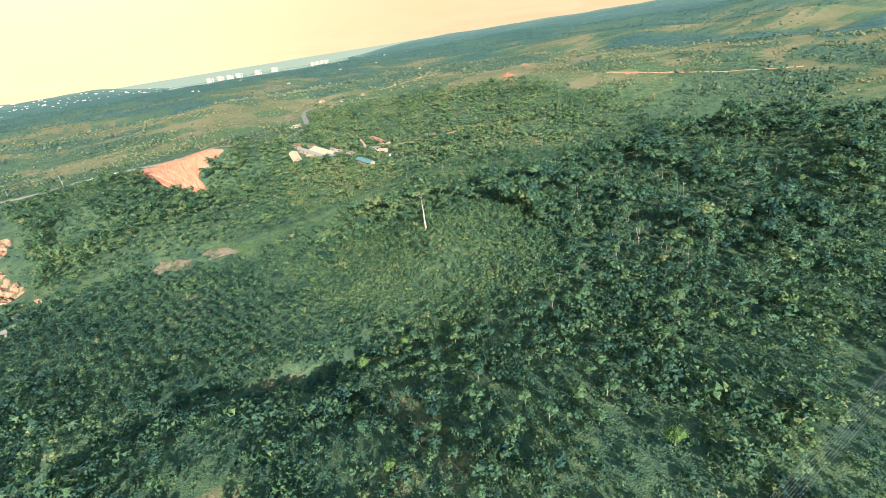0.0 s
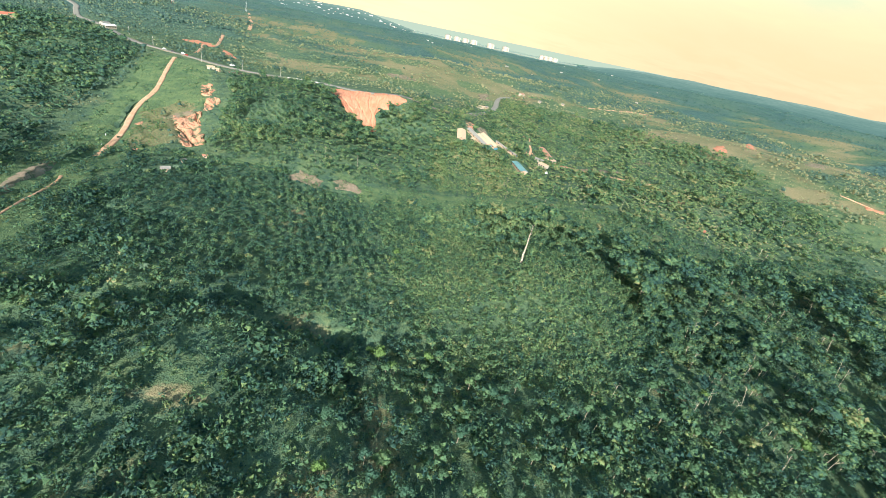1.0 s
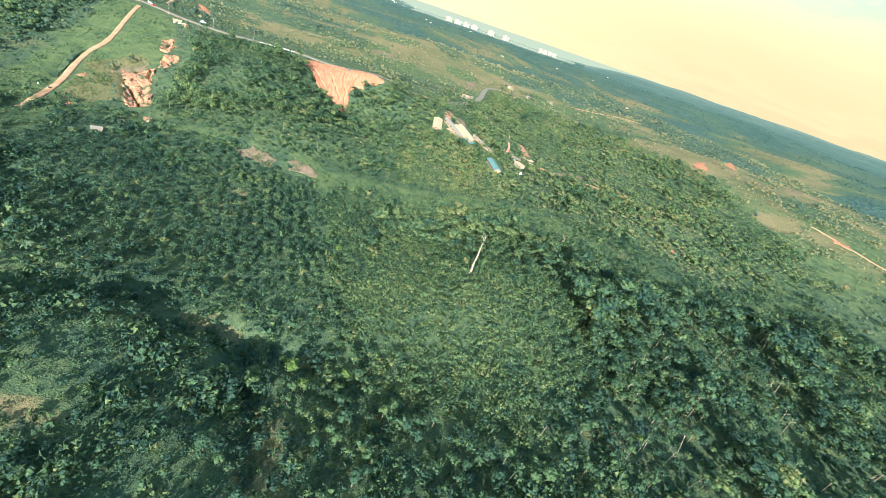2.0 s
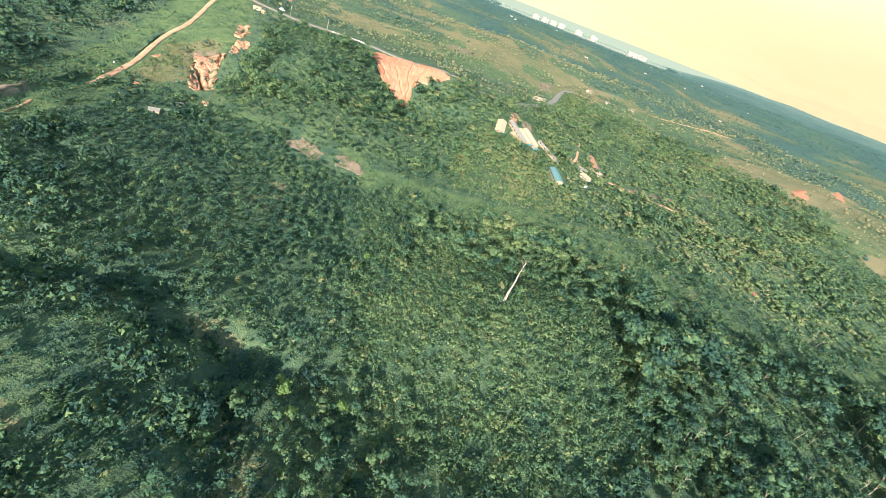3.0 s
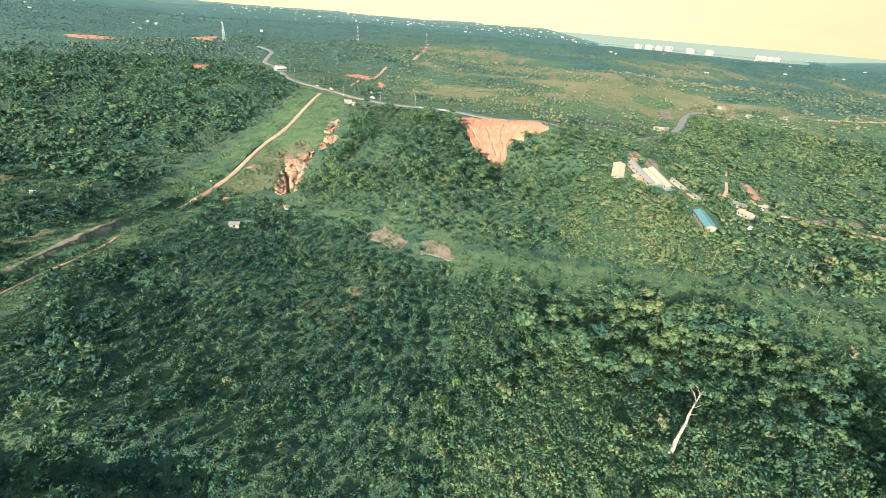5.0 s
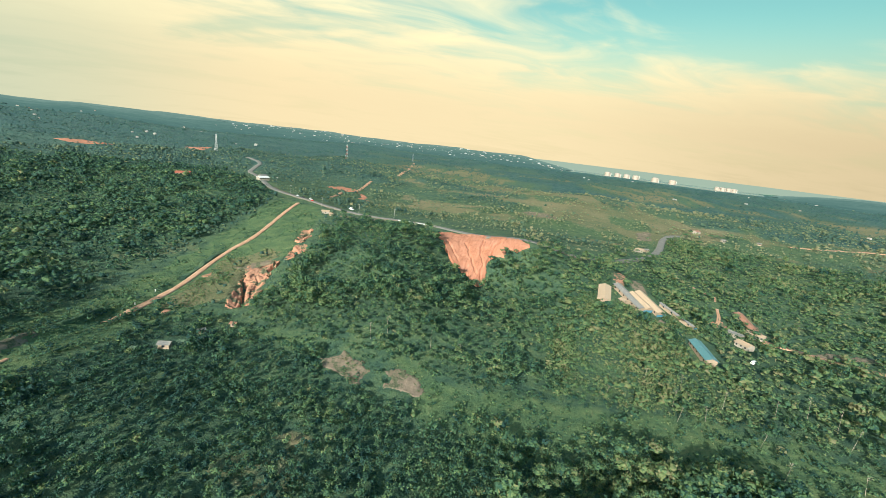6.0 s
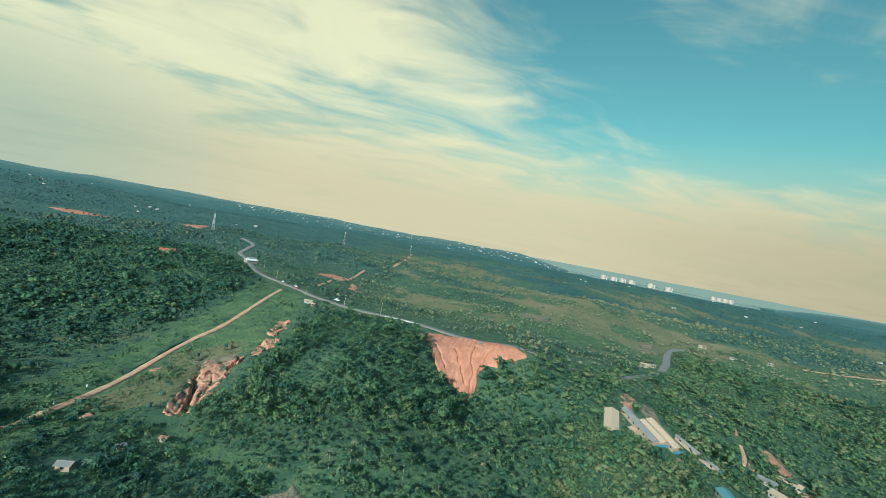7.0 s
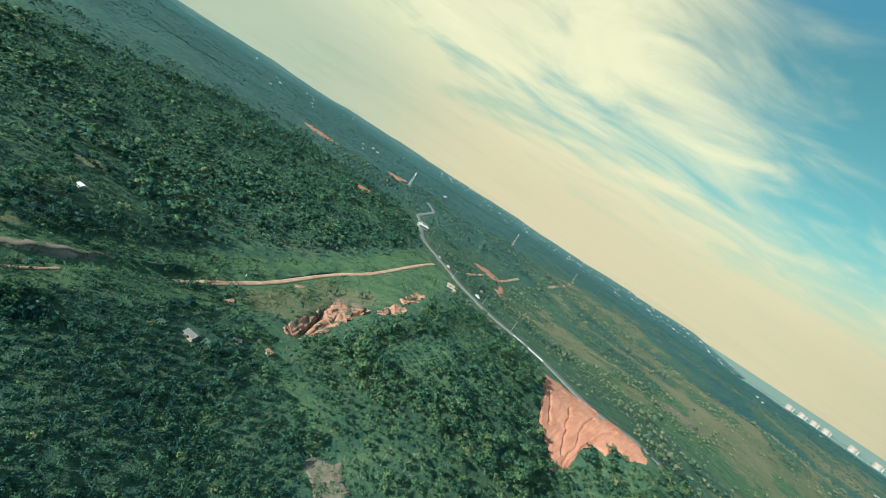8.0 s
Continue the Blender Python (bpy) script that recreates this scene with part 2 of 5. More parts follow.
def lattice(ix, iy, seed):
    h = np.sin(ix * 127.1 + iy * 311.7 + seed * 74.7) * 43758.5453
    return h - np.floor(h)


def value_noise(x, y, size, seed=0):
    """Smooth noise, 0 to 1, with features of that many metres."""
    x, y = np.asarray(x) / size, np.asarray(y) / size
    ix, iy = np.floor(x), np.floor(y)
    fx, fy = x - ix, y - iy
    fx, fy = fx * fx * (3 - 2 * fx), fy * fy * (3 - 2 * fy)
    a, b = lattice(ix, iy, seed), lattice(ix + 1, iy, seed)
    c, e = lattice(ix, iy + 1, seed), lattice(ix + 1, iy + 1, seed)
    return (a * (1 - fx) + b * fx) * (1 - fy) + (c * (1 - fx) + e * fx) * fy


def fractal(x, y, size, seed=0, octaves=4):
    out, amp, total = 0.0, 1.0, 0.0
    for k in range(octaves):
        out, total = out + amp * value_noise(x, y, size / 2**k, seed + k), total + amp
        amp *= 0.5
    return out / total


def azimuth(x, y):
    return np.degrees(np.arctan2(x - MID[0], y - MID[1]))


def line_distance(x, y, line):
    """Distance from a polyline."""
    x, y = np.asarray(x, float), np.asarray(y, float)
    best = np.full(x.shape, 1e9)
    for (ax, ay), (bx, by) in zip(line[:-1], line[1:]):
        ux, uy = bx - ax, by - ay
        s = np.clip(((x - ax) * ux + (y - ay) * uy) / (ux * ux + uy * uy), 0, 1)
        best = np.minimum(best, np.hypot(x - ax - s * ux, y - ay - s * uy))
    return best


def inside(x, y, poly):
    x, y = np.asarray(x, float), np.asarray(y, float)
    hit = np.zeros(x.shape, bool)
    for (ax, ay), (bx, by) in zip(poly, poly[1:] + poly[:1]):
        if ay != by:
            hit ^= ((ay > y) != (by > y)) & (x < (bx - ax) * (y - ay) / (by - ay) + ax)
    return hit


TRACK = [(-175, 587), (-165, 530), (-154, 472), (-153, 438), (-148, 406), (-140, 373), (-132, 333), (-127, 305), (-126, 277), (-117, 244),
         (-114, 210), (-108, 169), (-112, 144), (-122, 100), (-140, 40)]
DITCH = [(-134, 318), (-131, 300), (-132, 277), (-125, 244), (-121, 210), (-115, 169), (-119, 144), (-129, 100), (-147, 40)]
CUTTING = [(-162, 452), (-158, 438), (-154, 410), (-147, 380), (-142, 362)]
ROAD = [(-520, 1010), (-440, 930), (-407, 867), (-364, 785), (-321, 735), (-254, 662), (-204, 635), (-152, 600), (-116, 585), (-76, 566), (-50, 556),
        (-21, 541), (13, 522), (50, 506), (80, 503), (120, 515), (160, 545), (190, 585), (207, 616), (228, 671), (248, 733), (269, 775), (290, 790)]


def ground(x, y):
    """Height of the bare ground."""
    x, y = np.asarray(x, float), np.asarray(y, float)
    far = np.hypot(x - MID[0], y - MID[1])
    z = 18.0 + 20 * smoothstep(far, 380, 880) + 52 * np.clip((far - 1500) / 3300, 0, None) ** 1.3
    for j in range(HILLS.shape[0]):
        for i in range(HILLS.shape[1]):
            if HILLS[j, i]:
                z = z + HILLS[j, i] * np.exp(-((x - HILL_X - i * HILL_STEP) ** 2 + (y - HILL_Y - j * HILL_STEP) ** 2) / (2 * 74.9**2))
    for kx, ky, kz, kr in KNOLLS:
        z = z + kz * np.exp(-((x - kx) ** 2 + (y - ky) ** 2) / (2 * kr * kr))
    for line, deep, broad in GULLIES:
        z = z - deep * np.exp(-((line_distance(x, y, line) / broad) ** 2))
    roll = smoothstep(far, 500, 1100)
    z = z + roll * (fractal(x, y, 420, 5) - 0.5) * 42 + roll * (1 - smoothstep(far, 1600, 2600)) * (fractal(x, y, 140, 15, 3) - 0.5) * 22 + roll * smoothstep(far, 1200, 3000) * (fractal(x, y, 900, 9, 3) - 0.5) * 40
    # the bay to the north-east
    bay = smoothstep(azimuth(x, y), -2, 7) * (1 - smoothstep(azimuth(x, y), 25, 36)) * smoothstep(far, 1900, 3650)
    z = z * (1 - bay) + (SEA_LEVEL - 4) * bay
    z = z - 3.6 * np.exp(-((line_distance(x, y, DITCH) / 2.8) ** 2)) - 2.6 * np.exp(-((line_distance(x, y, CUTTING) / 2.2) ** 2))
    return z


def fine_relief(x, y):
    lane = np.minimum(line_distance(x, y, TRACK), line_distance(x, y, ROAD))
    return (fractal(x, y, 14, 21, 3) - 0.5) * 1.3 * smoothstep(lane, 5, 12)


def link(name, mesh, mats, parent=None):
    ob = new(name, mesh)
    for m in mats if isinstance(mats, (list, tuple)) else [mats]:
        mesh.materials.append(m)
    if parent is not None:
        ob.parent = parent
    return ob


def quick_mesh(name, verts, faces, tint=None, normals=None):
    """A mesh from arrays: verts (n, 3), faces (m, k) with k corners each."""
    verts, faces = np.asarray(verts, np.float32), np.asarray(faces, np.int32)
    me = bpy.data.meshes.new(name)
    m, k = faces.shape
    me.vertices.add(len(verts))
    me.vertices.foreach_set("co", verts.ravel())
    me.loops.add(m * k)
    me.loops.foreach_set("vertex_index", faces.ravel())
    me.polygons.add(m)
    me.polygons.foreach_set("loop_start", np.arange(0, m * k, k, dtype=np.int32))
    me.polygons.foreach_set("loop_total", np.full(m, k, np.int32))
    if tint is not None:
        me.attributes.new("tint", "FLOAT", "POINT").data.foreach_set("value", np.asarray(tint, np.float32))
    me.update(calc_edges=True)
    if normals is not None:
        me.polygons.foreach_set("use_smooth", np.ones(m, bool))
        me.attributes.new("custom_normal", "FLOAT_VECTOR", "POINT").data.foreach_set("vector", np.asarray(normals, np.float32).ravel())
        me.update()
    return me


def axis(lo, hi, step, reach, grow=1.13):
    fine = list(np.arange(lo, hi + step, step))
    s, up_side, down_side = step, [], []
    at = fine[-1]
    while at < reach:
        s *= grow
        at += s
        up_side.append(at)
    s, at = step, fine[0]
    while at > -reach:
        s *= grow
        at -= s
        down_side.append(at)
    return np.array(down_side[::-1] + fine + up_side)


BARE = [(-8, 502), (8, 508), (28, 512), (50, 508), (66, 499), (76, 491), (78, 486), (68, 480), (60, 483), (59, 475), (52, 478), (47, 474), (49, 453), (42, 449), (34, 456), (20, 461), (13, 468), (9, 480),
        (2, 490)]
SLIP_A = [(-112, 390), (-121, 405), (-119, 416), (-113, 425), (-102, 427), (-97, 409), (-92, 388), (-84, 368), (-78, 354), (-85, 347), (-92, 348), (-99, 360), (-104, 374)]
SLIP_B = [(-114, 465), (-122, 492), (-123, 504), (-116, 506), (-108, 488), (-104, 471), (-103, 459)]
SLIP_C = [(-101, 428), (-105, 444), (-106, 452), (-100, 454), (-94, 455), (-90, 445), (-93, 432), (-95, 426)]
SCAR = [(-138, 396), (-134, 399), (-131, 391), (-135, 384), (-139, 386)]
SMALL_SCAR = [(-119, 333), (-114, 334), (-112, 327), (-117, 325)]
BANK = [(-134, 284), (-139, 259), (-132, 216), (-126, 212), (-127, 237), (-130, 263)]
MUD_A = [(-16, 314), (-8, 319), (7, 319), (14, 312), (5, 299), (-3, 303)]
MUD_B = [(14, 316), (27, 320), (36, 314), (33, 300), (14, 300), (20, 308)]
KNOLL_YARD = [(138, 460), (141, 478), (145, 495), (152, 501), (156, 490), (151, 476), (149, 464), (145, 458)]
UPPER_YARD = [(151, 476), (156, 488), (165, 490), (169, 470), (166, 459), (156, 462)]
LOWER_YARD = [(152, 434), (168, 435), (172, 430), (164, 428), (154, 430)]
RUNS = {"bare_slope": [[(40, 498), (38, 486), (43, 470), (44, 456)], [(26, 490), (31, 478), (40, 460)], [(55, 496), (49, 484), (46, 470)], [(10, 486), (19, 474), (24, 466)]],
        "landslip": [[(-118, 402), (-110, 391), (-102, 382), (-95, 371), (-88, 358), (-84, 348)], [(-104, 424), (-100, 408)], [(-113, 470), (-112, 488)], [(-104, 444), (-97, 440), (-93, 432)]]}
GULLY = [(215, 520), (222, 512), (228, 509), (224, 496), (221, 483), (217, 468), (212, 457)]
GULLY_YARD = [(208, 466), (217, 468), (221, 458), (213, 449), (205, 452)]
RUST_YARD = [(231, 490), (241, 487), (246, 455), (240, 444), (234, 452)]
FAR_CUT_A = [(-236, 776), (-222, 822), (-188, 812), (-184, 790), (-196, 772)]
FAR_CUT_B = [(-184, 786), (-168, 786), (-136, 722), (-142, 708), (-160, 728)]
FAR_CUT_C = [(-800, 830), (-735, 815), (-695, 860), (-735, 920), (-800, 900)]
FAR_CUT_D = [(-780, 1130), (-700, 1040), (-660, 1060), (-740, 1200)]
FAR_CUT_E = [(484, 496), (503, 512), (545, 572), (530, 566), (503, 545), (488, 515)]
FAR_CUT_F = [(618, 608), (638, 603), (690, 660), (735, 724), (668, 672)]
FAR_CUT_G = [(640, 520), (690, 530), (790, 610), (770, 620), (660, 545)]
FAR_CUT_H = [(210, 700), (228, 712), (246, 770), (236, 778), (215, 752)]
FAR_CUT_I = [(556, 368), (572, 357), (585, 364), (564, 378)]
SPOT_B = [(324, 351), (331, 353), (333, 361), (326, 360)]
LANE_YARD = [(246, 436), (296, 445), (318, 446), (316, 438), (290, 432), (256, 427)]
SPOT = [(312, 298), (322, 300), (323, 308), (314, 310)]
BARREN = [(60, 800), (75, 770), (120, 755), (125, 785), (95, 810)]
ROADSIDE = [(-112, 566), (-70, 553), (-48, 543), (-60, 536), (-95, 548), (-115, 556)]
GRASS_BELT = [(-205, 600), (-190, 520), (-182, 470), (-176, 420), (-168, 370), (-160, 320), (-150, 270), (-140, 220), (-135, 170), (-140, 110), (-165, 40),
              (-120, 40), (-100, 110), (-90, 160), (-100, 210), (-105, 250), (-110, 300), (-100, 335), (-112, 380), (-128, 408), (-122, 432), (-100, 440), (-112, 470), (-120, 510), (-140, 575)]
VALLEY = [(16, 320), (34, 300), (34, 286), (57, 288), (72, 281), (87, 282), (109, 297), (134, 299), (155, 294), (176, 279), (215, 258), (262, 236), (330, 228), (400, 240), (400, 254), (330, 244),
          (262, 256), (222, 282), (205, 310), (184, 319), (163, 325), (139, 329), (112, 328), (84, 326), (55, 322)]
MEADOW = [(-100, 334), (-72, 322), (-40, 316), (-12, 312), (-12, 319), (-50, 326), (-78, 338), (-96, 346)]


PLANTED = [(-92, 292), (-20, 304), (14, 302), (36, 290), (44, 235), (48, 190), (18, 160), (-30, 166), (-60, 190), (-85, 240)]
CLEARING = [(44, 284), (46, 235), (52, 185), (70, 125), (110, 100), (165, 135), (170, 190), (180, 250), (158, 286), (120, 292), (90, 284), (66, 286)]
HILL_WOOD = [(-78, 340), (-50, 326), (-12, 320), (20, 320), (55, 328), (95, 332), (92, 400), (104, 470), (118, 500), (75, 482), (40, 470), (10, 488), (-20, 502), (-60, 517), (-96, 528), (-98, 500),
             (-90, 470), (-82, 445), (-82, 420), (-72, 366)]
EAST_WOOD = [(155, 55), (420, 40), (460, 170), (330, 215), (230, 218), (185, 225), (165, 190), (158, 130)]
WEST_WOOD = [(-250, 60), (-250, 300), (-178, 330), (-195, 430), (-200, 520), (-215, 620), (-420, 760), (-640, 640), (-560, 215), (-320, 60)]
WEST_EDGE = [(-168, 60), (-172, 140), (-172, 215), (-178, 330), (-250, 300), (-250, 60)]
YELLOW_SLOPE = [(92, 332), (185, 326), (190, 380), (172, 432), (120, 446), (94, 410)]
FERNS = [(-98, 60), (-95, 160), (-101, 206), (-108, 250), (-106, 300), (-92, 292), (-84, 240), (-64, 190), (-62, 150), (-70, 90), (-80, 60)]
KNOLL_WOOD = [(92, 334), (190, 324), (260, 286), (340, 258), (470, 270), (480, 520), (400, 640), (260, 760), (212, 630), (190, 600), (150, 556), (115, 512), (104, 470), (92, 400)]


def belt_noise(x, y):
    return (fractal(x, y, 18, 31, 3) - 0.5) * 14


# straw-coloured or dark openings of the far hills: x, y, half length, half breadth, turn in degrees
FIELDS = [(88, 780, 40, 24, 20), (225, 745, 34, 22, 40), (505, 530, 60, 26, 45), (680, 650, 70, 30, 40), (600, 815, 60, 20, 60), (1010, 1500, 260, 60, 45), (560, 372, 34, 14, 20), (500, 390, 30, 18, 20),
          (720, 560, 120, 30, 38), (1150, 980, 130, 40, -20), (430, 590, 22, 10, 10), (326, 356, 12, 8, 0), (640, 190, 60, 22, 60), (820, 240, 110, 30, 60), (60, 900, 60, 22, 0), (-10, 960, 70, 24, 10), (150, 640, 34, 12, 20),
          (300, 680, 30, 12, 50), (380, 880, 60, 18, 30), (-40, 760, 50, 14, 10), (480, 700, 40, 14, 30)]
STANDS = [(560, 1000, 190, 70, 48), (222, 962, 40, 22, 0), (504, 975, 60, 50, 30), (400, 330, 60, 26, 60), (330, 520, 50, 18, 30), (620, 470, 60, 20, 40), (700, 330, 90, 30, 60), (-60, 640, 50, 16, 0), (120, 590, 34, 12, 10)]


def within(x, y, places):
    """How far a place lies in one of the ellipses, with ragged edges, 0 to 1."""
    best = np.zeros(np.shape(x))
    rag = (fractal(x, y, 45, 59, 3) - 0.5) * 1.1
    for ex, ey, el, eb, et in places:
        c, sn = math.cos(radians(et)), math.sin(radians(et))
        u, v = (x - ex) * c + (y - ey) * sn, (y - ey) * c - (x - ex) * sn
        best = np.maximum(best, 1 - smoothstep(np.hypot(u / el, v / eb) + rag, 0.75, 1.1))
    return best


def dark_patch(x, y):
    """Where darker woodland closes over the hills, 0 to 1."""
    grown = np.maximum(np.maximum(smoothstep(fractal(x, y, 190, 67), 0.52, 0.60), within(x, y, STANDS)), 0.8 * smoothstep(-azimuth(x, y), 15, 28))
    return grown * (1 - within(x, y, FIELDS))


xs, ys = axis(-330, 400, 3.8, 5600), axis(-60, 640, 3.8, 5600)
gx, gy = np.meshgrid(xs, ys)
rad = np.hypot(gx - MID[0], gy - MID[1])
pull = np.minimum(1, 4640 / np.maximum(rad, 1))
gx, gy = MID[0] + (gx - MID[0]) * pull, MID[1] + (gy - MID[1]) * pull
gz = ground(gx, gy) + fine_relief(gx, gy)
for poly in (BARE, SLIP_A, SLIP_B, SLIP_C):
    core = inside(gx + 3, gy, poly) & inside(gx - 3, gy, poly) & inside(gx, gy + 3, poly) & inside(gx, gy - 3, poly)
    gz = gz - np.where(core, 5.0, 0.0)
ny, nx = gx.shape
idx = np.arange(ny * nx).reshape(ny, nx)
faces = np.stack([idx[:-1, :-1], idx[:-1, 1:], idx[1:, 1:], idx[1:, :-1]], -1).reshape(-1, 4)
me = quick_mesh("ground", np.stack([gx, gy, gz], -1).reshape(-1, 3), faces)
jx, jy = gx + belt_noise(gx, gy), gy + belt_noise(gx + 50, gy)
far_d = np.hypot(gx - MID[0], gy - MID[1])
open_land = smoothstep(far_d, 330, 480) * smoothstep(fractal(gx, gy, 160, 41), 0.28, 0.46) * (1 - 0.8 * dark_patch(gx, gy))
for poly in (WEST_WOOD, WEST_EDGE, HILL_WOOD, KNOLL_WOOD):
    open_land = open_land * np.where(inside(jx, jy, poly), 0.4, 1.0)
grass_w = np.maximum(np.where(inside(jx, jy, GRASS_BELT), 1.0, np.where(inside(jx, jy, VALLEY) | inside(jx, jy, MEADOW), 0.9, 0.0)), 0.8 * open_land)
WEEDS = [(-146, 420), (-126, 446), (-110, 436), (-116, 402), (-102, 374), (-100, 352), (-122, 330), (-134, 352), (-136, 392)]
DRY_SPOTS = [(-20, 104, 16, 6), (12, 152, 20, 6), (-207, 212, 12, 10), (-60, 118, 9, 5), (-2, 262, 8, 5), (150, 112, 10, 5), (-250, 300, 16, 14), (-150, 240, 6, 14)]


def dry_spot(x, y):
    """How far a place lies in one of the straw-coloured openings, 0 to 1."""
    best = np.zeros(np.shape(x))
    for sx, sy, rx, ry in DRY_SPOTS:
        best = np.maximum(best, 1 - smoothstep(np.hypot((x - sx) / rx, (y - sy) / ry) + (fractal(x, y, 7, 57, 3) - 0.5), 0.5, 1.2))
    return best


def dry_hill(x, y):
    """Straw-coloured slopes on the open hills, partly painted in for bright haze, 0 to 1."""
    away = np.hypot(x - MID[0], y - MID[1])
    east = smoothstep(azimuth(x, y), -25, 10)
    return 0.74 * smoothstep(away, 330, 600) * (1 - dark_patch(x, y)) * smoothstep(fractal(x, y, 75, 47) + 0.07 * east, 0.45, 0.58) * (1 - smoothstep(away, 1500, 2800))


dry_w = np.clip(0.7 * dry_spot(gx, gy) + 0.75 * within(gx, gy, FIELDS) + np.where(inside(jx, jy, WEEDS), 0.9, 0.0) + dry_hill(gx, gy)
                + smoothstep(fractal(gx, gy, 40, 53), 0.66, 0.78) * 0.5 * (1 - smoothstep(-azimuth(gx, gy), 15, 28) * smoothstep(far_d, 300, 500)), 0, 1)
# weight of the haze-blue treetop colours, growing with distance
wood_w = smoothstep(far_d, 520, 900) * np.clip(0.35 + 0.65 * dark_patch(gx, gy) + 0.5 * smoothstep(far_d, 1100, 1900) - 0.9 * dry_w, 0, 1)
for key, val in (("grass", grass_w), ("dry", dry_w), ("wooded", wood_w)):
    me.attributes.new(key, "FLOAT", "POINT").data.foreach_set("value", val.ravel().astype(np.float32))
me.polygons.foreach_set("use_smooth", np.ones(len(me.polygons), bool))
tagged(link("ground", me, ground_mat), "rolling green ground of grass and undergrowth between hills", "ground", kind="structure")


def height(x, y):
    return ground(x, y) + fine_relief(x, y)


def ribbon(name, line, width, mat, lift=0.3, step=2.5, wobble=0.0, cols=5, crown=0.1, depth=1.2):
    """A road laid along a line, with thickness and sloped edges."""
    pts = [Vector((x, y)) for x, y in line]
    dense = []
    for k in range(len(pts) - 1):
        p0, p1, p2, p3 = pts[max(k - 1, 0)], pts[k], pts[k + 1], pts[min(k + 2, len(pts) - 1)]
        m = max(2, int((p2 - p1).length / step))
        for q in range(m):
            s = q / m
            dense.append(0.5 * ((2 * p1) + (p2 - p0) * s + (2 * p0 - 5 * p1 + 4 * p2 - p3) * s * s + (3 * p1 - p0 - 3 * p2 + p3) * s**3))
    dense.append(pts[-1])
    c = np.array([tuple(p) for p in dense])
    t = np.gradient(c, axis=0)
    t /= np.linalg.norm(t, axis=1, keepdims=True)
    side = np.stack([t[:, 1], -t[:, 0]], 1)
    w = width * (1 + wobble * (fractal(c[:, 0], c[:, 1], 22, 61, 3) - 0.5) * 2)
    u = np.linspace(-0.5, 0.5, cols)
    rows = []
    zc = height(c[:, 0], c[:, 1])
    for k in (-0.56, *u, 0.56):
        p = c + side * (w * k)[:, None]
        z = np.maximum(height(p[:, 0], p[:, 1]), zc * 0.5 + height(p[:, 0], p[:, 1]) * 0.5) + lift + crown * (1 - (2 * k) ** 2)
        if abs(k) > 0.5:
            z = height(p[:, 0], p[:, 1]) - depth
        rows.append(np.c_[p, z])
    v = np.stack(rows, 1)
    n, m = v.shape[:2]
    ii = np.arange(n * m).reshape(n, m)
    f = np.stack([ii[:-1, :-1], ii[:-1, 1:], ii[1:, 1:], ii[1:, :-1]], -1).reshape(-1, 4)
    me = quick_mesh(name, v.reshape(-1, 3), f)
    me.polygons.foreach_set("use_smooth", np.ones(len(me.polygons), bool))
    return link(name, me, mat)


def bank(line, tall, mat):
    """A bank that rises gently from the west and drops steeply towards the track."""
    c = []
    for (ax, ay), (bx, by) in zip(line[:-1], line[1:]):
        m = max(2, int(math.hypot(bx - ax, by - ay) / 1.2))
        c += [(ax + (bx - ax) * q / m, ay + (by - ay) * q / m) for q in range(m)]
    c = np.array(c + [line[-1]])
    ends = np.minimum(np.arange(len(c)), np.arange(len(c))[::-1])
    h = tall * smoothstep(ends, 0, 8) * (0.65 + 0.7 * fractal(c[:, 0], c[:, 1], 9, 35))
    shift = (fractal(c[:, 0], c[:, 1], 6, 37, 3) - 0.5) * 2.5
    rows = []
    for off, up in ((-4, -0.4), (-2.4, 0.5), (-0.8, 0.95), (0, 1.0), (0.3, 0.9), (0.5, 0.1), (0.9, -0.5), (2.0, -0.7)):
        px = c[:, 0] + off + shift
        rows.append(np.c_[px, c[:, 1], height(px, c[:, 1]) + h * up + 0.3 * (fractal(px, c[:, 1], 3, 39, 3) - 0.5)])
    v = np.stack(rows, 1)
    n, m = v.shape[:2]
    ii = np.arange(n * m).reshape(n, m)
    f = np.stack([ii[:-1, :-1], ii[:-1, 1:], ii[1:, 1:], ii[1:, :-1]], -1).reshape(-1, 4)
    return link("earth_bank", quick_mesh("earth_bank", v.reshape(-1, 3), f), mat)


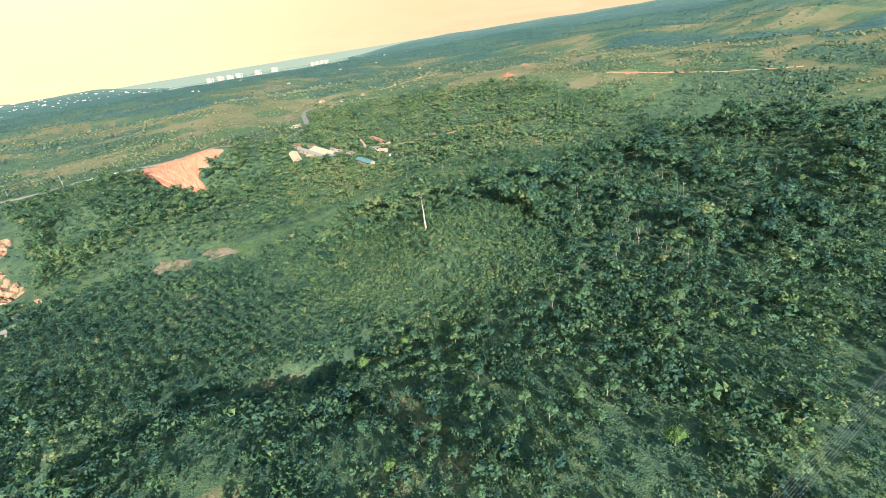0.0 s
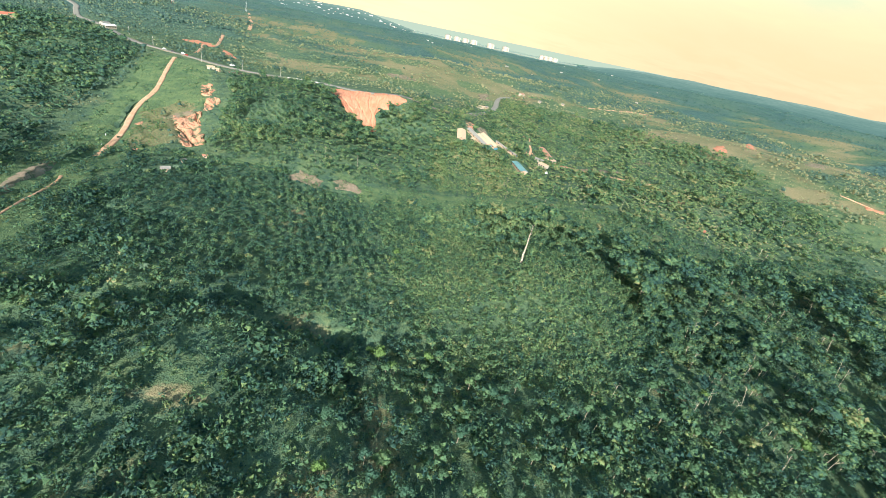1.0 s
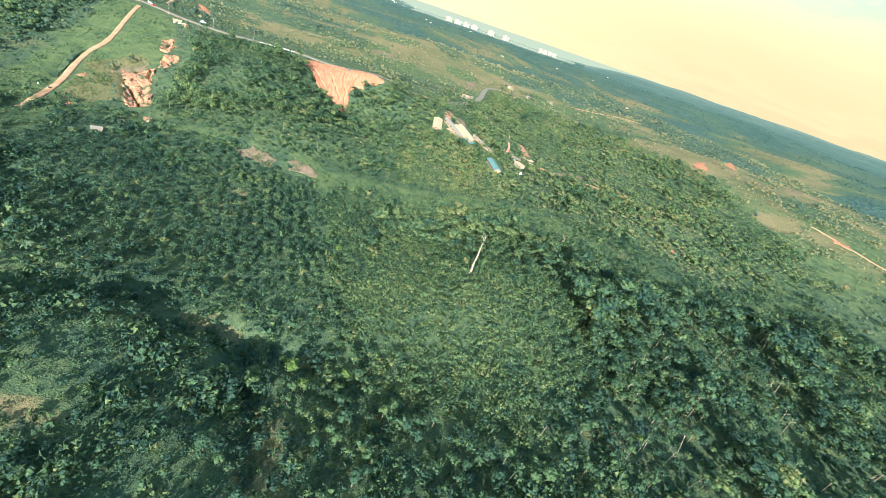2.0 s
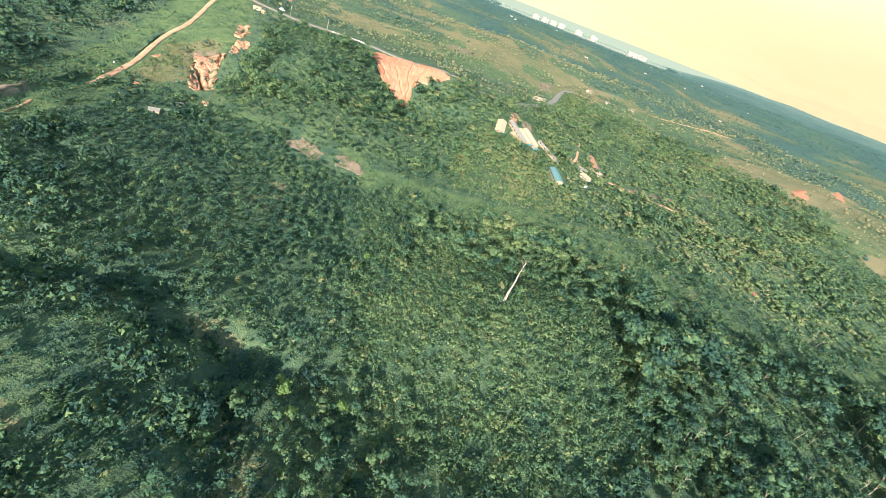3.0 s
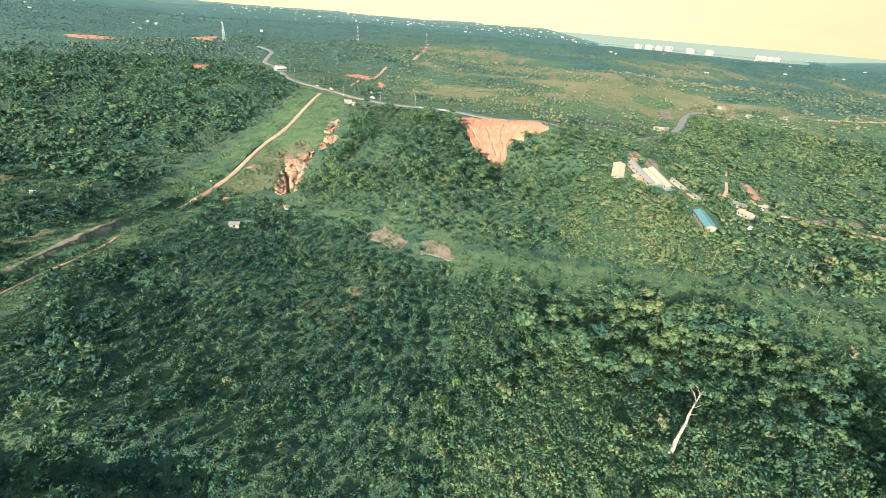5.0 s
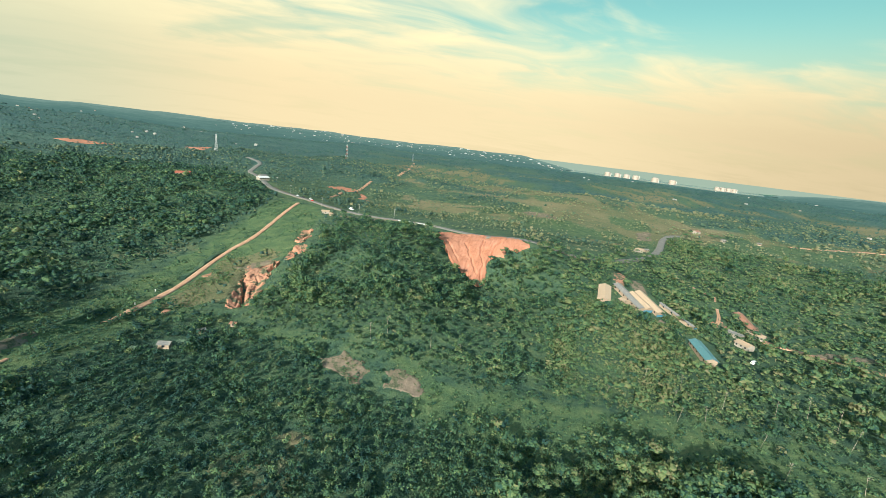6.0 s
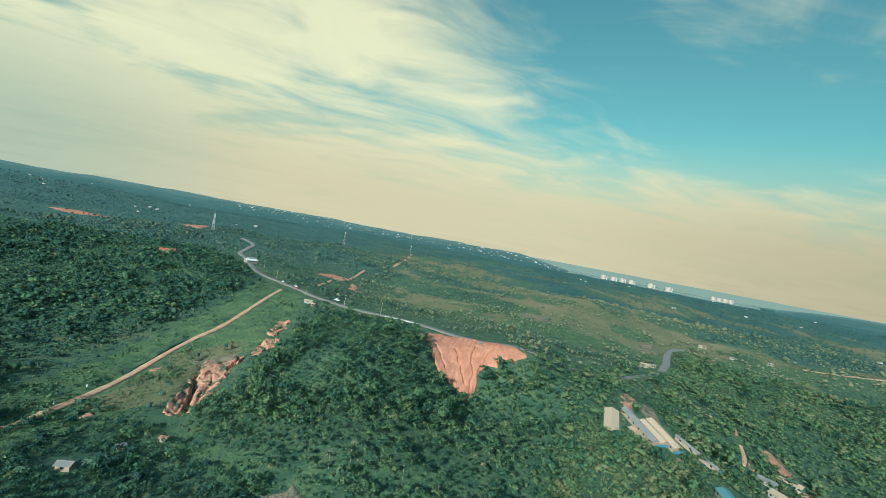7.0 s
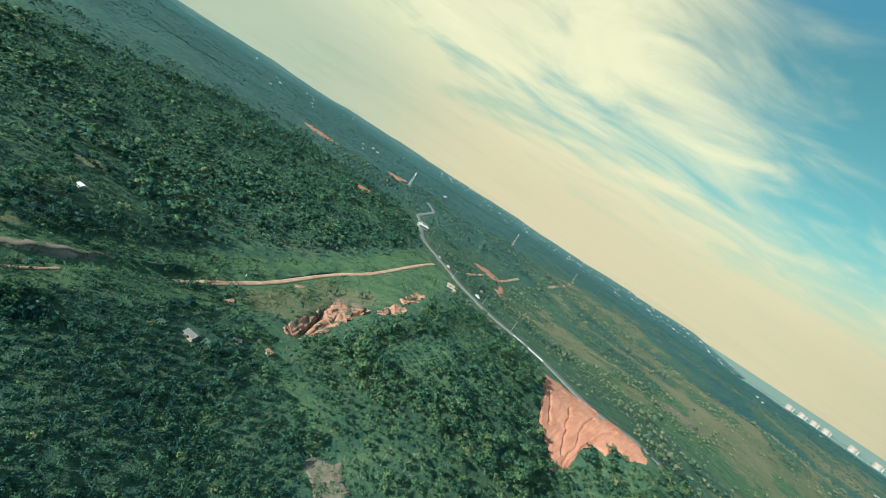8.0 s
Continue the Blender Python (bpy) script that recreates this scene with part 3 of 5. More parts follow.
def earth_patch(name, poly, mat, res=1.2, lift=0.25, relief=0.0, ragged=3.0, gully=0.0, run=(0.0, 1.0), depth=0.8, smooth=True, terrace=0.0, sink=0.0):
    """A patch of bare earth over the ground, its edge ragged, cut by gullies that run along run and by the channels of its name."""
    p = np.array(poly, float)
    x0, y0, x1, y1 = p[:, 0].min() - 4, p[:, 1].min() - 4, p[:, 0].max() + 4, p[:, 1].max() + 4
    px, py = np.meshgrid(np.arange(x0, x1, res), np.arange(y0, y1, res))
    ex = px + (fractal(px, py, 7, 71, 3) - 0.5) * ragged * 2
    ey = py + (fractal(px, py, 7, 73, 3) - 0.5) * ragged * 2
    keep = inside(ex, ey, [tuple(q) for q in poly])
    along, across = px * run[0] + py * run[1], px * run[1] - py * run[0]
    cut = 1 - np.abs(2 * fractal(across + 5 * fractal(px, py, 12, 79), along * 0.16, 6, 77, 3) - 1)
    z = height(px, py) + lift + relief * (fractal(px, py, 6, 75, 4) - 0.3) - gully * smoothstep(cut, 0.70, 0.97)
    if sink:
        edge = line_distance(px, py, list(poly) + [poly[0]])
        z = z - sink * smoothstep(edge + (fractal(px, py, 4, 89, 3) - 0.5) * 3, 1.5, 4.5)
    if terrace:
        level = fractal(px + 4 * (fractal(px, py, 9, 87, 3) - 0.5), py, 13, 85, 3) * 6
        z = z + terrace * (np.floor(level) + smoothstep(level - np.floor(level), 0.0, 0.22) - 2.5) * 0.5
    for line in RUNS.get(name, []):
        away = line_distance(px + 3 * (fractal(px, py, 5, 81, 3) - 0.5), py + 3 * (fractal(px, py, 5, 83, 3) - 0.5), line)
        z = z - (2.0 if name == "bare_slope" else 4.2) * np.exp(-((away / (0.55 if name == "bare_slope" else 1.3)) ** 2))
    ii = np.arange(px.size).reshape(px.shape)
    quads = np.stack([ii[:-1, :-1], ii[:-1, 1:], ii[1:, 1:], ii[1:, :-1]], -1)
    ok = keep[:-1, :-1] & keep[:-1, 1:] & keep[1:, 1:] & keep[1:, :-1]
    full = np.zeros(px.shape, int)
    full[:-1, :-1] += ok
    full[:-1, 1:] += ok
    full[1:, 1:] += ok
    full[1:, :-1] += ok
    rim = (full > 0) & (full < 4)
    z = np.where(rim, height(px, py) - depth, z)
    f = quads[ok]
    used, inv = np.unique(f, return_inverse=True)
    v = np.stack([px, py, z], -1).reshape(-1, 3)[used]
    me = quick_mesh(name, v, inv.reshape(-1, 4))
    me.polygons.foreach_set("use_smooth", np.full(len(me.polygons), smooth))
    return link(name, me, mat)


tagged(ribbon("road", ROAD, 7.5, asphalt_mat, 0.45), "worn grey two-lane asphalt road along the ridge", "road", kind="structure")
bend = [k for k, p in enumerate(TRACK) if p[1] < 312][0]
tagged(ribbon("dirt_road", TRACK[:bend + 1], 4.0, track_mat, 0.35, wobble=0.3), "pale orange unpaved track across a grassy slope", "dirt road", kind="structure")
tagged(ribbon("dirt_road", [(-121, 258), *TRACK[bend + 2:-3]], 1.6, track_mat, 0.22, wobble=0.8), "overgrown narrow track beside a ditch", "dirt road", kind="structure")
for k, (line, tall, mat, label) in enumerate((
        ([(-159, 446), (-156.5, 430), (-153, 408), (-147, 380)], 2.2, ground_mat, "steep weedy cutting beside the track"),
        ([(-141, 322), (-137, 300), (-138, 284)], 2.2, ground_mat, "overgrown bank above the ditch"),
        ([(-138, 282), (-131, 246), (-127, 214)], 0.9, mud_mat, "steep reddish bank above the ditch"),
        ([(-127, 212), (-120, 169), (-124, 144), (-134, 100), (-150, 46)], 3.4, ground_mat, "overgrown bank above the ditch"))):
    tagged(bank(line, tall, mat), label, "earth bank", kind="structure")
tagged(ribbon("road_shoulder", ROAD[5:16], 11.0, mud_mat, 0.15, wobble=0.6), "bare trampled earth along the edge of the road", "road", kind="structure")
SIDE_TRACKS = [[(-180, 672), (-189, 722), (-204, 790)], [(-190, 800), (-195, 837), (-211, 924)], [(-191, 1034), (-236, 1276), (-300, 1560), (-356, 1816)],
               [(236, 447), (250, 440), (262, 431), (290, 416), (330, 405)], [(431, 808), (478, 821), (549, 865), (640, 900)], [(560, 400), (585, 330), (610, 260), (640, 200)], GULLY[:4], GULLY[4:]]
for line, wide in zip(SIDE_TRACKS, (4, 5, 7, 4, 5, 2.2, 1.6, 2.2)):
    tagged(ribbon("dirt_road", line, wide, track_mat, 0.5, wobble=0.3), "narrow pale earth track across green hills", "dirt road", kind="structure")
for name, poly, mat, kw, label in (
        ("bare_slope", BARE, clay_mat, dict(gully=0.5, relief=1.0, ragged=1.6, res=0.5, run=(0.1, 0.99), lift=0.9, terrace=0.5), "eroded orange clay slope cut by rain gullies"),
        ("landslip", SLIP_A, slip_mat, dict(gully=1.0, relief=1.3, ragged=4.0, res=0.55, smooth=False, run=(-0.5, 0.86), lift=0.15, terrace=1.1, sink=1.6), "collapsed orange clay bank with deep cracks"),
        ("landslip", SLIP_B, slip_mat, dict(gully=0.5, relief=0.8, ragged=3.6, res=0.55, smooth=False, run=(-0.3, 0.95), lift=0.15, terrace=0.9, sink=1.0), "bare orange clay scar at the wood's edge"),
        ("landslip", SLIP_C, slip_mat, dict(gully=0.5, relief=1.3, ragged=3.6, res=0.55, smooth=False, run=(-0.3, 0.95), lift=0.15, terrace=1.0, sink=0.8), "broken orange clay blocks between weeds"),
        ("earth_scar", SCAR, slip_mat, dict(relief=0.3, ragged=3, res=0.7), "small orange earth scar beside the track"),
        ("earth_scar", SMALL_SCAR, slip_mat, dict(relief=0.3, ragged=2, res=0.7), "small pinkish earth scar in weeds"),
        ("weedy_earth", [(-131, 407), (-124, 413), (-110, 428), (-105, 420), (-112, 412), (-121, 403)], mud_mat, dict(relief=0.5, ragged=4, res=0.7, lift=0.3), "brown weedy earth above the landslip"),
        ("ditch_bank", BANK, mud_mat, dict(relief=0.5, ragged=2), "bare reddish earth bank along the ditch"),
        ("mud_flat", MUD_A, mud_mat, dict(relief=0.5, ragged=6, res=0.7, lift=0.1), "bare brown mud on the valley floor"),
        ("mud_flat", MUD_B, mud_mat, dict(relief=0.5, ragged=6, res=0.7, lift=0.1), "bare brown mud on the valley floor"),
        ("earth_yard", KNOLL_YARD, slip_mat, dict(relief=0.5, ragged=4), "bare orange earth yard round the long sheds"),
        ("earth_yard", UPPER_YARD, mud_mat, dict(relief=0.5, ragged=4), "brown trampled earth behind the long sheds"),
        ("earth_yard", LOWER_YARD, mud_mat, dict(relief=0.4, ragged=4), "brown earth and rubble below the sheds"),
        ("earth_yard", GULLY_YARD, slip_mat, dict(relief=0.8, gully=0.8, ragged=3), "bare orange earth gully above the houses"),
        ("earth_yard", RUST_YARD, mud_mat, dict(relief=0.3, ragged=3), "brown earth round a rusty shed"),
        ("earth_cut", FAR_CUT_A, clay_mat, dict(res=2.5, ragged=6, relief=1), "bare orange cutting on a green hill"),
        ("earth_cut", FAR_CUT_B, clay_mat, dict(res=2.5, ragged=6, relief=1), "bare orange cutting on a green hill"),
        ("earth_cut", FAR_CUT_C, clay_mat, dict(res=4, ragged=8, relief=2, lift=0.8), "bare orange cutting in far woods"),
        ("earth_cut", FAR_CUT_D, clay_mat, dict(res=5, ragged=8, relief=2, lift=1.0), "bare orange cutting in far woods"),
        ("earth_cut", FAR_CUT_E, clay_mat, dict(res=2.5, ragged=6, relief=1, lift=0.8), "bare orange cutting on an eastern hill"),
        ("earth_cut", FAR_CUT_F, clay_mat, dict(res=3, ragged=6, relief=1, lift=0.8), "bare orange cutting on an eastern hill"),
        ("earth_cut", FAR_CUT_G, mud_mat, dict(res=3, ragged=10, relief=1, lift=0.6), "brown cleared field on an eastern hill"),
        ("earth_cut", FAR_CUT_H, mud_mat, dict(res=1.6, ragged=5, relief=0.6, lift=0.6), "bare brown earth beside the curving road"),
        ("earth_cut", FAR_CUT_I, clay_mat, dict(res=1.6, ragged=4, relief=0.6, lift=0.6), "bare orange scar beside a hill track"),
        ("earth_cut", SPOT_B, clay_mat, dict(res=0.9, ragged=2), "small bare orange spot in the scrub"),
        ("earth_yard", LANE_YARD, mud_mat, dict(res=0.9, ragged=4, relief=0.4), "bare reddish earth along a lane"),
        ("earth_cut", SPOT, clay_mat, dict(res=0.9, ragged=2), "small bare orange spot in the scrub"),
        ("barren_patch", BARREN, mud_mat, dict(res=2.5, ragged=8), "brown barren patch between fields"),
        ("roadside_earth", ROADSIDE, mud_mat, dict(ragged=5), "bare brown earth below the ridge road")):
    tagged(earth_patch(name, poly, mat, **kw), label, "bare earth", kind="structure")


# ---------------------------------------------------------------- vegetation
rng = np.random.default_rng(7)


def crown_shape(lobes, tufts, leaf, seed=0, flat=0.8, sides=6, spread=0.6, rough=0.7, core=1.0):
    """A crown of radius 1 round the origin: uneven leafy lobes and loose tufts of leaves. Returns corners and normals, (2, count, 3, 3)."""
    r = np.random.default_rng(seed)
    ang = 2 * np.pi * (np.arange(lobes) * 0.618 + r.uniform(0, 0.25, lobes))
    dist = spread * np.sqrt((np.arange(lobes) + 0.3) / lobes) if lobes > 1 else np.zeros(1)
    bc = np.c_[np.cos(ang) * dist, np.sin(ang) * dist, (0.42 - 0.75 * dist + r.uniform(-0.2, 0.2, lobes)) * flat]
    br = core * (r.uniform(0.30, 0.46, lobes) if lobes > 1 else np.array([0.66]))
    tris, norm = [], []
    for c, b in zip(bc, br):
        rings = []
        for up, wide in ((1.0, 0.0), (0.55, 0.78), (-0.45, 0.92)):
            a = 2 * np.pi * (np.arange(sides) + (up > 0) * 0.5) / sides + r.uniform(-0.25, 0.25, sides)
            w = wide * r.uniform(0.55, 1.3, sides)
            rings.append(np.c_[np.cos(a) * w, np.sin(a) * w, np.full(sides, up) + r.uniform(-0.3, 0.3, sides) * (wide > 0)])
        for k in range(sides):
            n = (k + 1) % sides
            for t in ((rings[0][0], rings[1][k], rings[1][n]), (rings[1][k], rings[2][k], rings[2][n]), (rings[1][k], rings[2][n], rings[1][n])):
                t = np.array(t)
                o = t + 0.35 * (c + t * b)
                tris.append(c + t * b * (1, 1, flat))
                norm.append(o / np.linalg.norm(o, axis=1, keepdims=True))
    which = r.integers(0, lobes, tufts)
    dirs = r.normal(size=(tufts, 3))
    dirs[:, 2] = np.abs(dirs[:, 2]) * 1.1 - 0.35
    dirs /= np.linalg.norm(dirs, axis=1, keepdims=True)
    c = bc[which] + dirs * (br[which] / core * r.uniform(0.8, 1.6, tufts) * max(core, 1.0)**0.4)[:, None]
    nrm = dirs + 0.75 * r.normal(size=(tufts, 3))
    nrm /= np.linalg.norm(nrm, axis=1, keepdims=True)
    a = np.cross(nrm, r.normal(size=(tufts, 3)))
    a /= np.linalg.norm(a, axis=1, keepdims=True)
    b = np.cross(nrm, a)
    z = leaf * r.uniform(0.6, 1.3, tufts)[:, None]
    q = np.stack([c - a * z - b * z * 0.55, c + a * z - b * z * 0.55, c + b * z * 1.1], 1) + r.normal(size=(tufts, 3, 3)) * leaf * 0.22
    out = (1.2 - rough) * dirs + 0.3 * c + rough * nrm
    out /= np.linalg.norm(out, axis=1, keepdims=True)
    q, o = np.concatenate([np.array(tris), q]), np.concatenate([np.array(norm), np.repeat(out[:, None], 3, 1)])
    turned = (np.cross(q[:, 1] - q[:, 0], q[:, 2] - q[:, 0]) * o[:, 0]).sum(1) < 0
    q[turned], o[turned] = q[turned][:, ::-1], o[turned][:, ::-1]
    return np.stack([q, o])


def trunk_shape(seed, limbs=3):
    """A tapered, slightly bent trunk of height 1 and foot radius 1 with limbs; returns verts, quads. Radii and heights scale apart."""
    r = np.random.default_rng(seed)
    v, f = [], []

    def tube(p0, p1, r0, r1, sides=5):
        k = len(v)
        for p, rr in ((p0, r0), (p1, r1)):
            for s in range(sides):
                an = 2 * np.pi * s / sides
                v.append((p[0] + rr * np.cos(an), p[1] + rr * np.sin(an), p[2]))
        for s in range(sides):
            f.append((k + s, k + (s + 1) % sides, k + sides + (s + 1) % sides, k + sides + s))

    bend = r.uniform(-1, 1, 2) * 0.6
    tube((0, 0, -0.06), (bend[0], bend[1], 0.5), 1.0, 0.7)
    tube((bend[0], bend[1], 0.5), (bend[0] * 1.6, bend[1] * 1.6, 0.88), 0.7, 0.35)
    for k in range(limbs):
        an, h = 2 * np.pi * (k + r.uniform(0, 0.6)) / limbs, r.uniform(0.45, 0.62)
        tube((bend[0], bend[1], h), (bend[0] + 9 * np.cos(an), bend[1] + 9 * np.sin(an), h + 0.22), 0.45, 0.18, 4)
    return np.array(v, float), np.array(f)


def scatter_quads(shapes, which, pos, rad, tall, turn, tint):
    """Crowns placed many at a time: verts, faces, tint, normals."""
    vs, ts, ns = [], [], []
    for k, shape in enumerate(shapes):
        m = which == k
        if not m.any():
            continue
        q, o = shape[0].reshape(-1, 3), shape[1].reshape(-1, 3)
        c, s = np.cos(turn[m])[:, None], np.sin(turn[m])[:, None]
        x = (q[:, 0] * c - q[:, 1] * s) * rad[m][:, None] + pos[m, 0][:, None]
        y = (q[:, 0] * s + q[:, 1] * c) * rad[m][:, None] + pos[m, 1][:, None]
        z = q[:, 2] * tall[m][:, None] + pos[m, 2][:, None]
        vs.append(np.stack([x, y, z], -1).reshape(-1, 3))
        ns.append(np.stack([o[:, 0] * c - o[:, 1] * s, o[:, 0] * s + o[:, 1] * c, o[:, 2] + 0 * c], -1).reshape(-1, 3))
        vary = np.repeat(np.random.default_rng(k).normal(0, 0.19, len(q) // 3), 3)
        ts.append((tint[m][:, None] + vary[None]).ravel())
    v, t = np.concatenate(vs), np.concatenate(ts)
    return v, np.arange(len(v)).reshape(-1, 3), t, np.concatenate(ns)


BIG = [crown_shape(7, 112, 0.12, 100 + k, 0.65, 4, 0.6, 0.65, 0.9) for k in range(8)]
THIN = [crown_shape(4, 56, 0.155, 250 + k, 0.75, 3, 0.6, 0.65, 0.85) for k in range(8)]
CLUMP = [crown_shape(2, 12, 0.17, 470 + k, 0.62, 3, 0.5, 0.45, 1.25) for k in range(12)]
BUSH = [crown_shape(1, 22, 0.235, 300 + k, 0.65, 3, 0.6, 0.65, 0.72) for k in range(10)]
MINI = [crown_shape(1, 6, 0.24, 450 + k, 0.8, 3, 0.6, 0.35, 1.25) for k in range(8)]
DOT = [crown_shape(1, 0, 0.4, 500 + k, 0.7, 3, 0.6, 0.3, 1.2) for k in range(8)]


def foliage(name, shapes, pos, rad, tall, tint, mat, label, category, kind="stuff"):
    n = len(pos)
    r = np.random.default_rng(n)
    v, f, t, o = scatter_quads(shapes, r.integers(0, len(shapes), n), pos, rad, tall, r.uniform(0, 6.28, n), tint)
    ob = link(name, quick_mesh(name, v, f, t, o), mat)
    return tagged(ob, label, category, kind=kind)


def jitter_grid(x0, x1, y0, y1, step, seed, jitter=0.62, turn=0.0, along=1.0):
    r = np.random.default_rng(seed)
    cx, cy = (x0 + x1) / 2, (y0 + y1) / 2
    h = math.hypot(x1 - x0, y1 - y0) / 2
    gx, gy = np.meshgrid(np.arange(-h, h, step), np.arange(-h, h, step * along))
    gx = gx.ravel() + r.uniform(-jitter, jitter, gx.size) * step
    gy = gy.ravel() + r.uniform(-jitter, jitter, gy.size) * step
    c, s = math.cos(turn), math.sin(turn)
    x, y = cx + gx * c - gy * s, cy + gx * s + gy * c
    k = (x > x0) & (x < x1) & (y > y0) & (y < y1)
    return x[k], y[k]


EARTH = [BARE, SLIP_A, SLIP_B, SLIP_C, SCAR, SMALL_SCAR, BANK, MUD_A, MUD_B]
HOMES = [(-291, 703, 12), (-303, 722, 9), (-368, 646, 14), (193, 622, 9), (205, 634, 7), (-199, 283, 5), (341, 789, 9), (388, 795, 8), (320, 830, 8), (-135, 566, 9)]
YARDS = [KNOLL_YARD, UPPER_YARD, LOWER_YARD, [(124, 432), (138, 434), (139, 446), (138, 459), (127, 458)], [(140, 458), (150, 466), (167, 462), (174, 456), (192, 434), (188, 428), (170, 444), (168, 432), (156, 431), (142, 440)],
         [(-180, 640), (-150, 604), (-110, 590), (-60, 574), (-60, 545), (-112, 560), (-140, 570), (-180, 590), (-250, 640), (-262, 662), (-220, 655)], GULLY_YARD, RUST_YARD, FAR_CUT_A, FAR_CUT_B, FAR_CUT_C, FAR_CUT_D, FAR_CUT_E, FAR_CUT_F, FAR_CUT_G, FAR_CUT_H, FAR_CUT_I, SPOT, SPOT_B, LANE_YARD, ROADSIDE,
         [(172, 378), (190, 378), (192, 416), (174, 416)], [(210, 420), (228, 420), (228, 440), (210, 440)], [(-92, 290), (-78, 290), (-78, 303), (-92, 303)]]


def free(x, y, lane=4.0):
    """Where something may grow: off roads, bare earth and yards."""
    ok = (line_distance(x, y, TRACK) > lane) & (line_distance(x, y, ROAD) > lane + np.where(x < 0, 4.5, 0.8)) & (line_distance(x, y, DITCH) > 2.5)
    for p in EARTH + YARDS:
        ok &= ~inside(x, y, p)
    for p in (BARE, SLIP_A, SLIP_B, SLIP_C, MUD_A, MUD_B):
        ok &= ~inside(x, y + 2.5, p) & ~inside(x, y + 5, p)
    for hx, hy, hr in HOMES:
        ok &= np.hypot(x - hx, y - hy) > hr
    return ok & (line_distance(x, y, GULLY) > 2.5)


def in_view(x, y):
    """The land that the flight looks over."""
    a = np.degrees(np.arctan2(x - 60, y + 60))
    return (a > -80) & (a < 80) & (y > np.where(x > 25, -25, 20))


def wood(name, poly, step, seed, radius, tree_height, tint, shapes, mat, label, keep=1.0, turn=0.0, jitter=0.62, clump=0.0, odd=0.01, along=1.0, even=False, vary=0.13, full=False):
    p = np.array(poly, float)
    x, y = jitter_grid(p[:, 0].min(), p[:, 0].max(), p[:, 1].min(), p[:, 1].max(), step, seed, jitter, turn, along)
    w = 5.0
    ok = inside(x + (fractal(x, y, 15, seed) - 0.5) * w, y + (fractal(x, y, 15, seed + 1) - 0.5) * w, poly) & free(x, y)
    r = np.random.default_rng(seed)
    ok &= r.uniform(size=len(x)) > 0.6 * dry_spot(x, y)
    ok &= r.uniform(size=len(x)) < keep - clump * smoothstep(fractal(x, y, 26, seed + 3), 0.5, 0.65)
    x, y = x[ok], y[ok]
    n = len(x)
    size = np.clip(r.lognormal(-0.05, 0.33, n), 0.45, 1.9) * (0.72 + 0.7 * smoothstep(fractal(x, y, 24, seed + 5), 0.42, 0.62))
    if even:
        size = r.uniform(0.7, 1.2, n)
    if full:
        size = r.uniform(0.65, 1.3, n)
    rad, h = radius * size, tree_height * size * r.uniform(0.85, 1.15, n)
    tt = np.clip(tint + r.normal(0, vary, n) + np.clip((x - 60) * 0.0007, -0.12, 0.04), 0, 0.9) + np.where(r.uniform(size=n) < odd, 0.5, 0)
    z = height(x, y) + h - rad * 0.8
    return foliage(name, shapes, np.c_[x, y, z], rad, rad * r.uniform(0.7, 1.1, n), tt, mat, label, "trees")


wood("hill_wood", HILL_WOOD, 3.3, 11, 2.0, 6.0, 0.48, THIN, leaf_mat, "dense dark green broadleaf trees covering a hill")
wood("east_wood", EAST_WOOD, 5.2, 12, 2.9, 9.0, 0.27, BIG, leaf_mat, "tall dark green forest trees with deep shade between", odd=0.004)
wood("road_scrub", [(-100, 530), (-60, 515), (-20, 500), (-5, 505), (-10, 525), (-48, 545), (-95, 560)], 2.4, 30, 1.0, 1.3, 0.45, BUSH, leaf_mat, "low scrub below the ridge road")
wood("east_undergrowth", EAST_WOOD, 4.0, 29, 1.4, 2.2, 0.36, BUSH, leaf_mat, "dense undergrowth below the eastern forest trees", keep=0.75)
wood("west_edge_wood", WEST_EDGE, 4.2, 36, 2.2, 5.0, 0.36, THIN, leaf_mat, "dark green trees with grey dead twigs beyond the ditch", clump=0.25, odd=0.06)
wood("west_wood", WEST_WOOD, 4.5, 13, 2.7, 4.4, 0.42, CLUMP, leaf_mat, "dense dark forest trees on the slope beyond the track", clump=0.12, odd=0.04, vary=0.09)
wood("plantation", PLANTED, 4.8, 14, 2.0, 4.2, 0.33, THIN, leaf_mat, "young dark green plantation trees standing in rows", jitter=0.30, turn=radians(9), along=0.62, even=True)
wood("plantation_undergrowth", PLANTED, 2.4, 17, 1.1, 1.0, 0.32, BUSH, leaf_mat, "low weeds between young plantation trees", keep=0.42)
wood("clearing_shrubs", CLEARING, 2.3, 15, 1.65, 2.0, 0.46, BUSH, leaf_mat, "low mid-green shrubs densely covering a clearing", clump=0.12, vary=0.10, full=True)
wood("clearing_saplings", CLEARING, 4.4, 35, 1.6, 2.8, 0.38, THIN, leaf_mat, "scattered young trees above the clearing's shrubs", keep=0.6, clump=0.4)
wood("slope_saplings", [(-40, 150), (-25, 205), (44, 235), (60, 180), (72, 125), (40, 95), (0, 120)], 4.2, 37, 1.7, 3.2, 0.32, THIN, leaf_mat, "young trees along the shaded gullies", keep=0.6, clump=0.3)
wood("clearing_trees", [(60, 284), (75, 250), (110, 220), (150, 205), (172, 215), (182, 250), (158, 287), (120, 293), (90, 284)], 4.8, 18, 2.9, 7.5, 0.44, BIG, leaf_mat, "broad-crowned green trees at the clearing's edge", keep=0.75)
wood("west_undergrowth", WEST_WOOD, 5.4, 28, 1.8, 2.2, 0.34, MINI, leaf_mat, "low undergrowth in gaps of the western forest", keep=0.5)
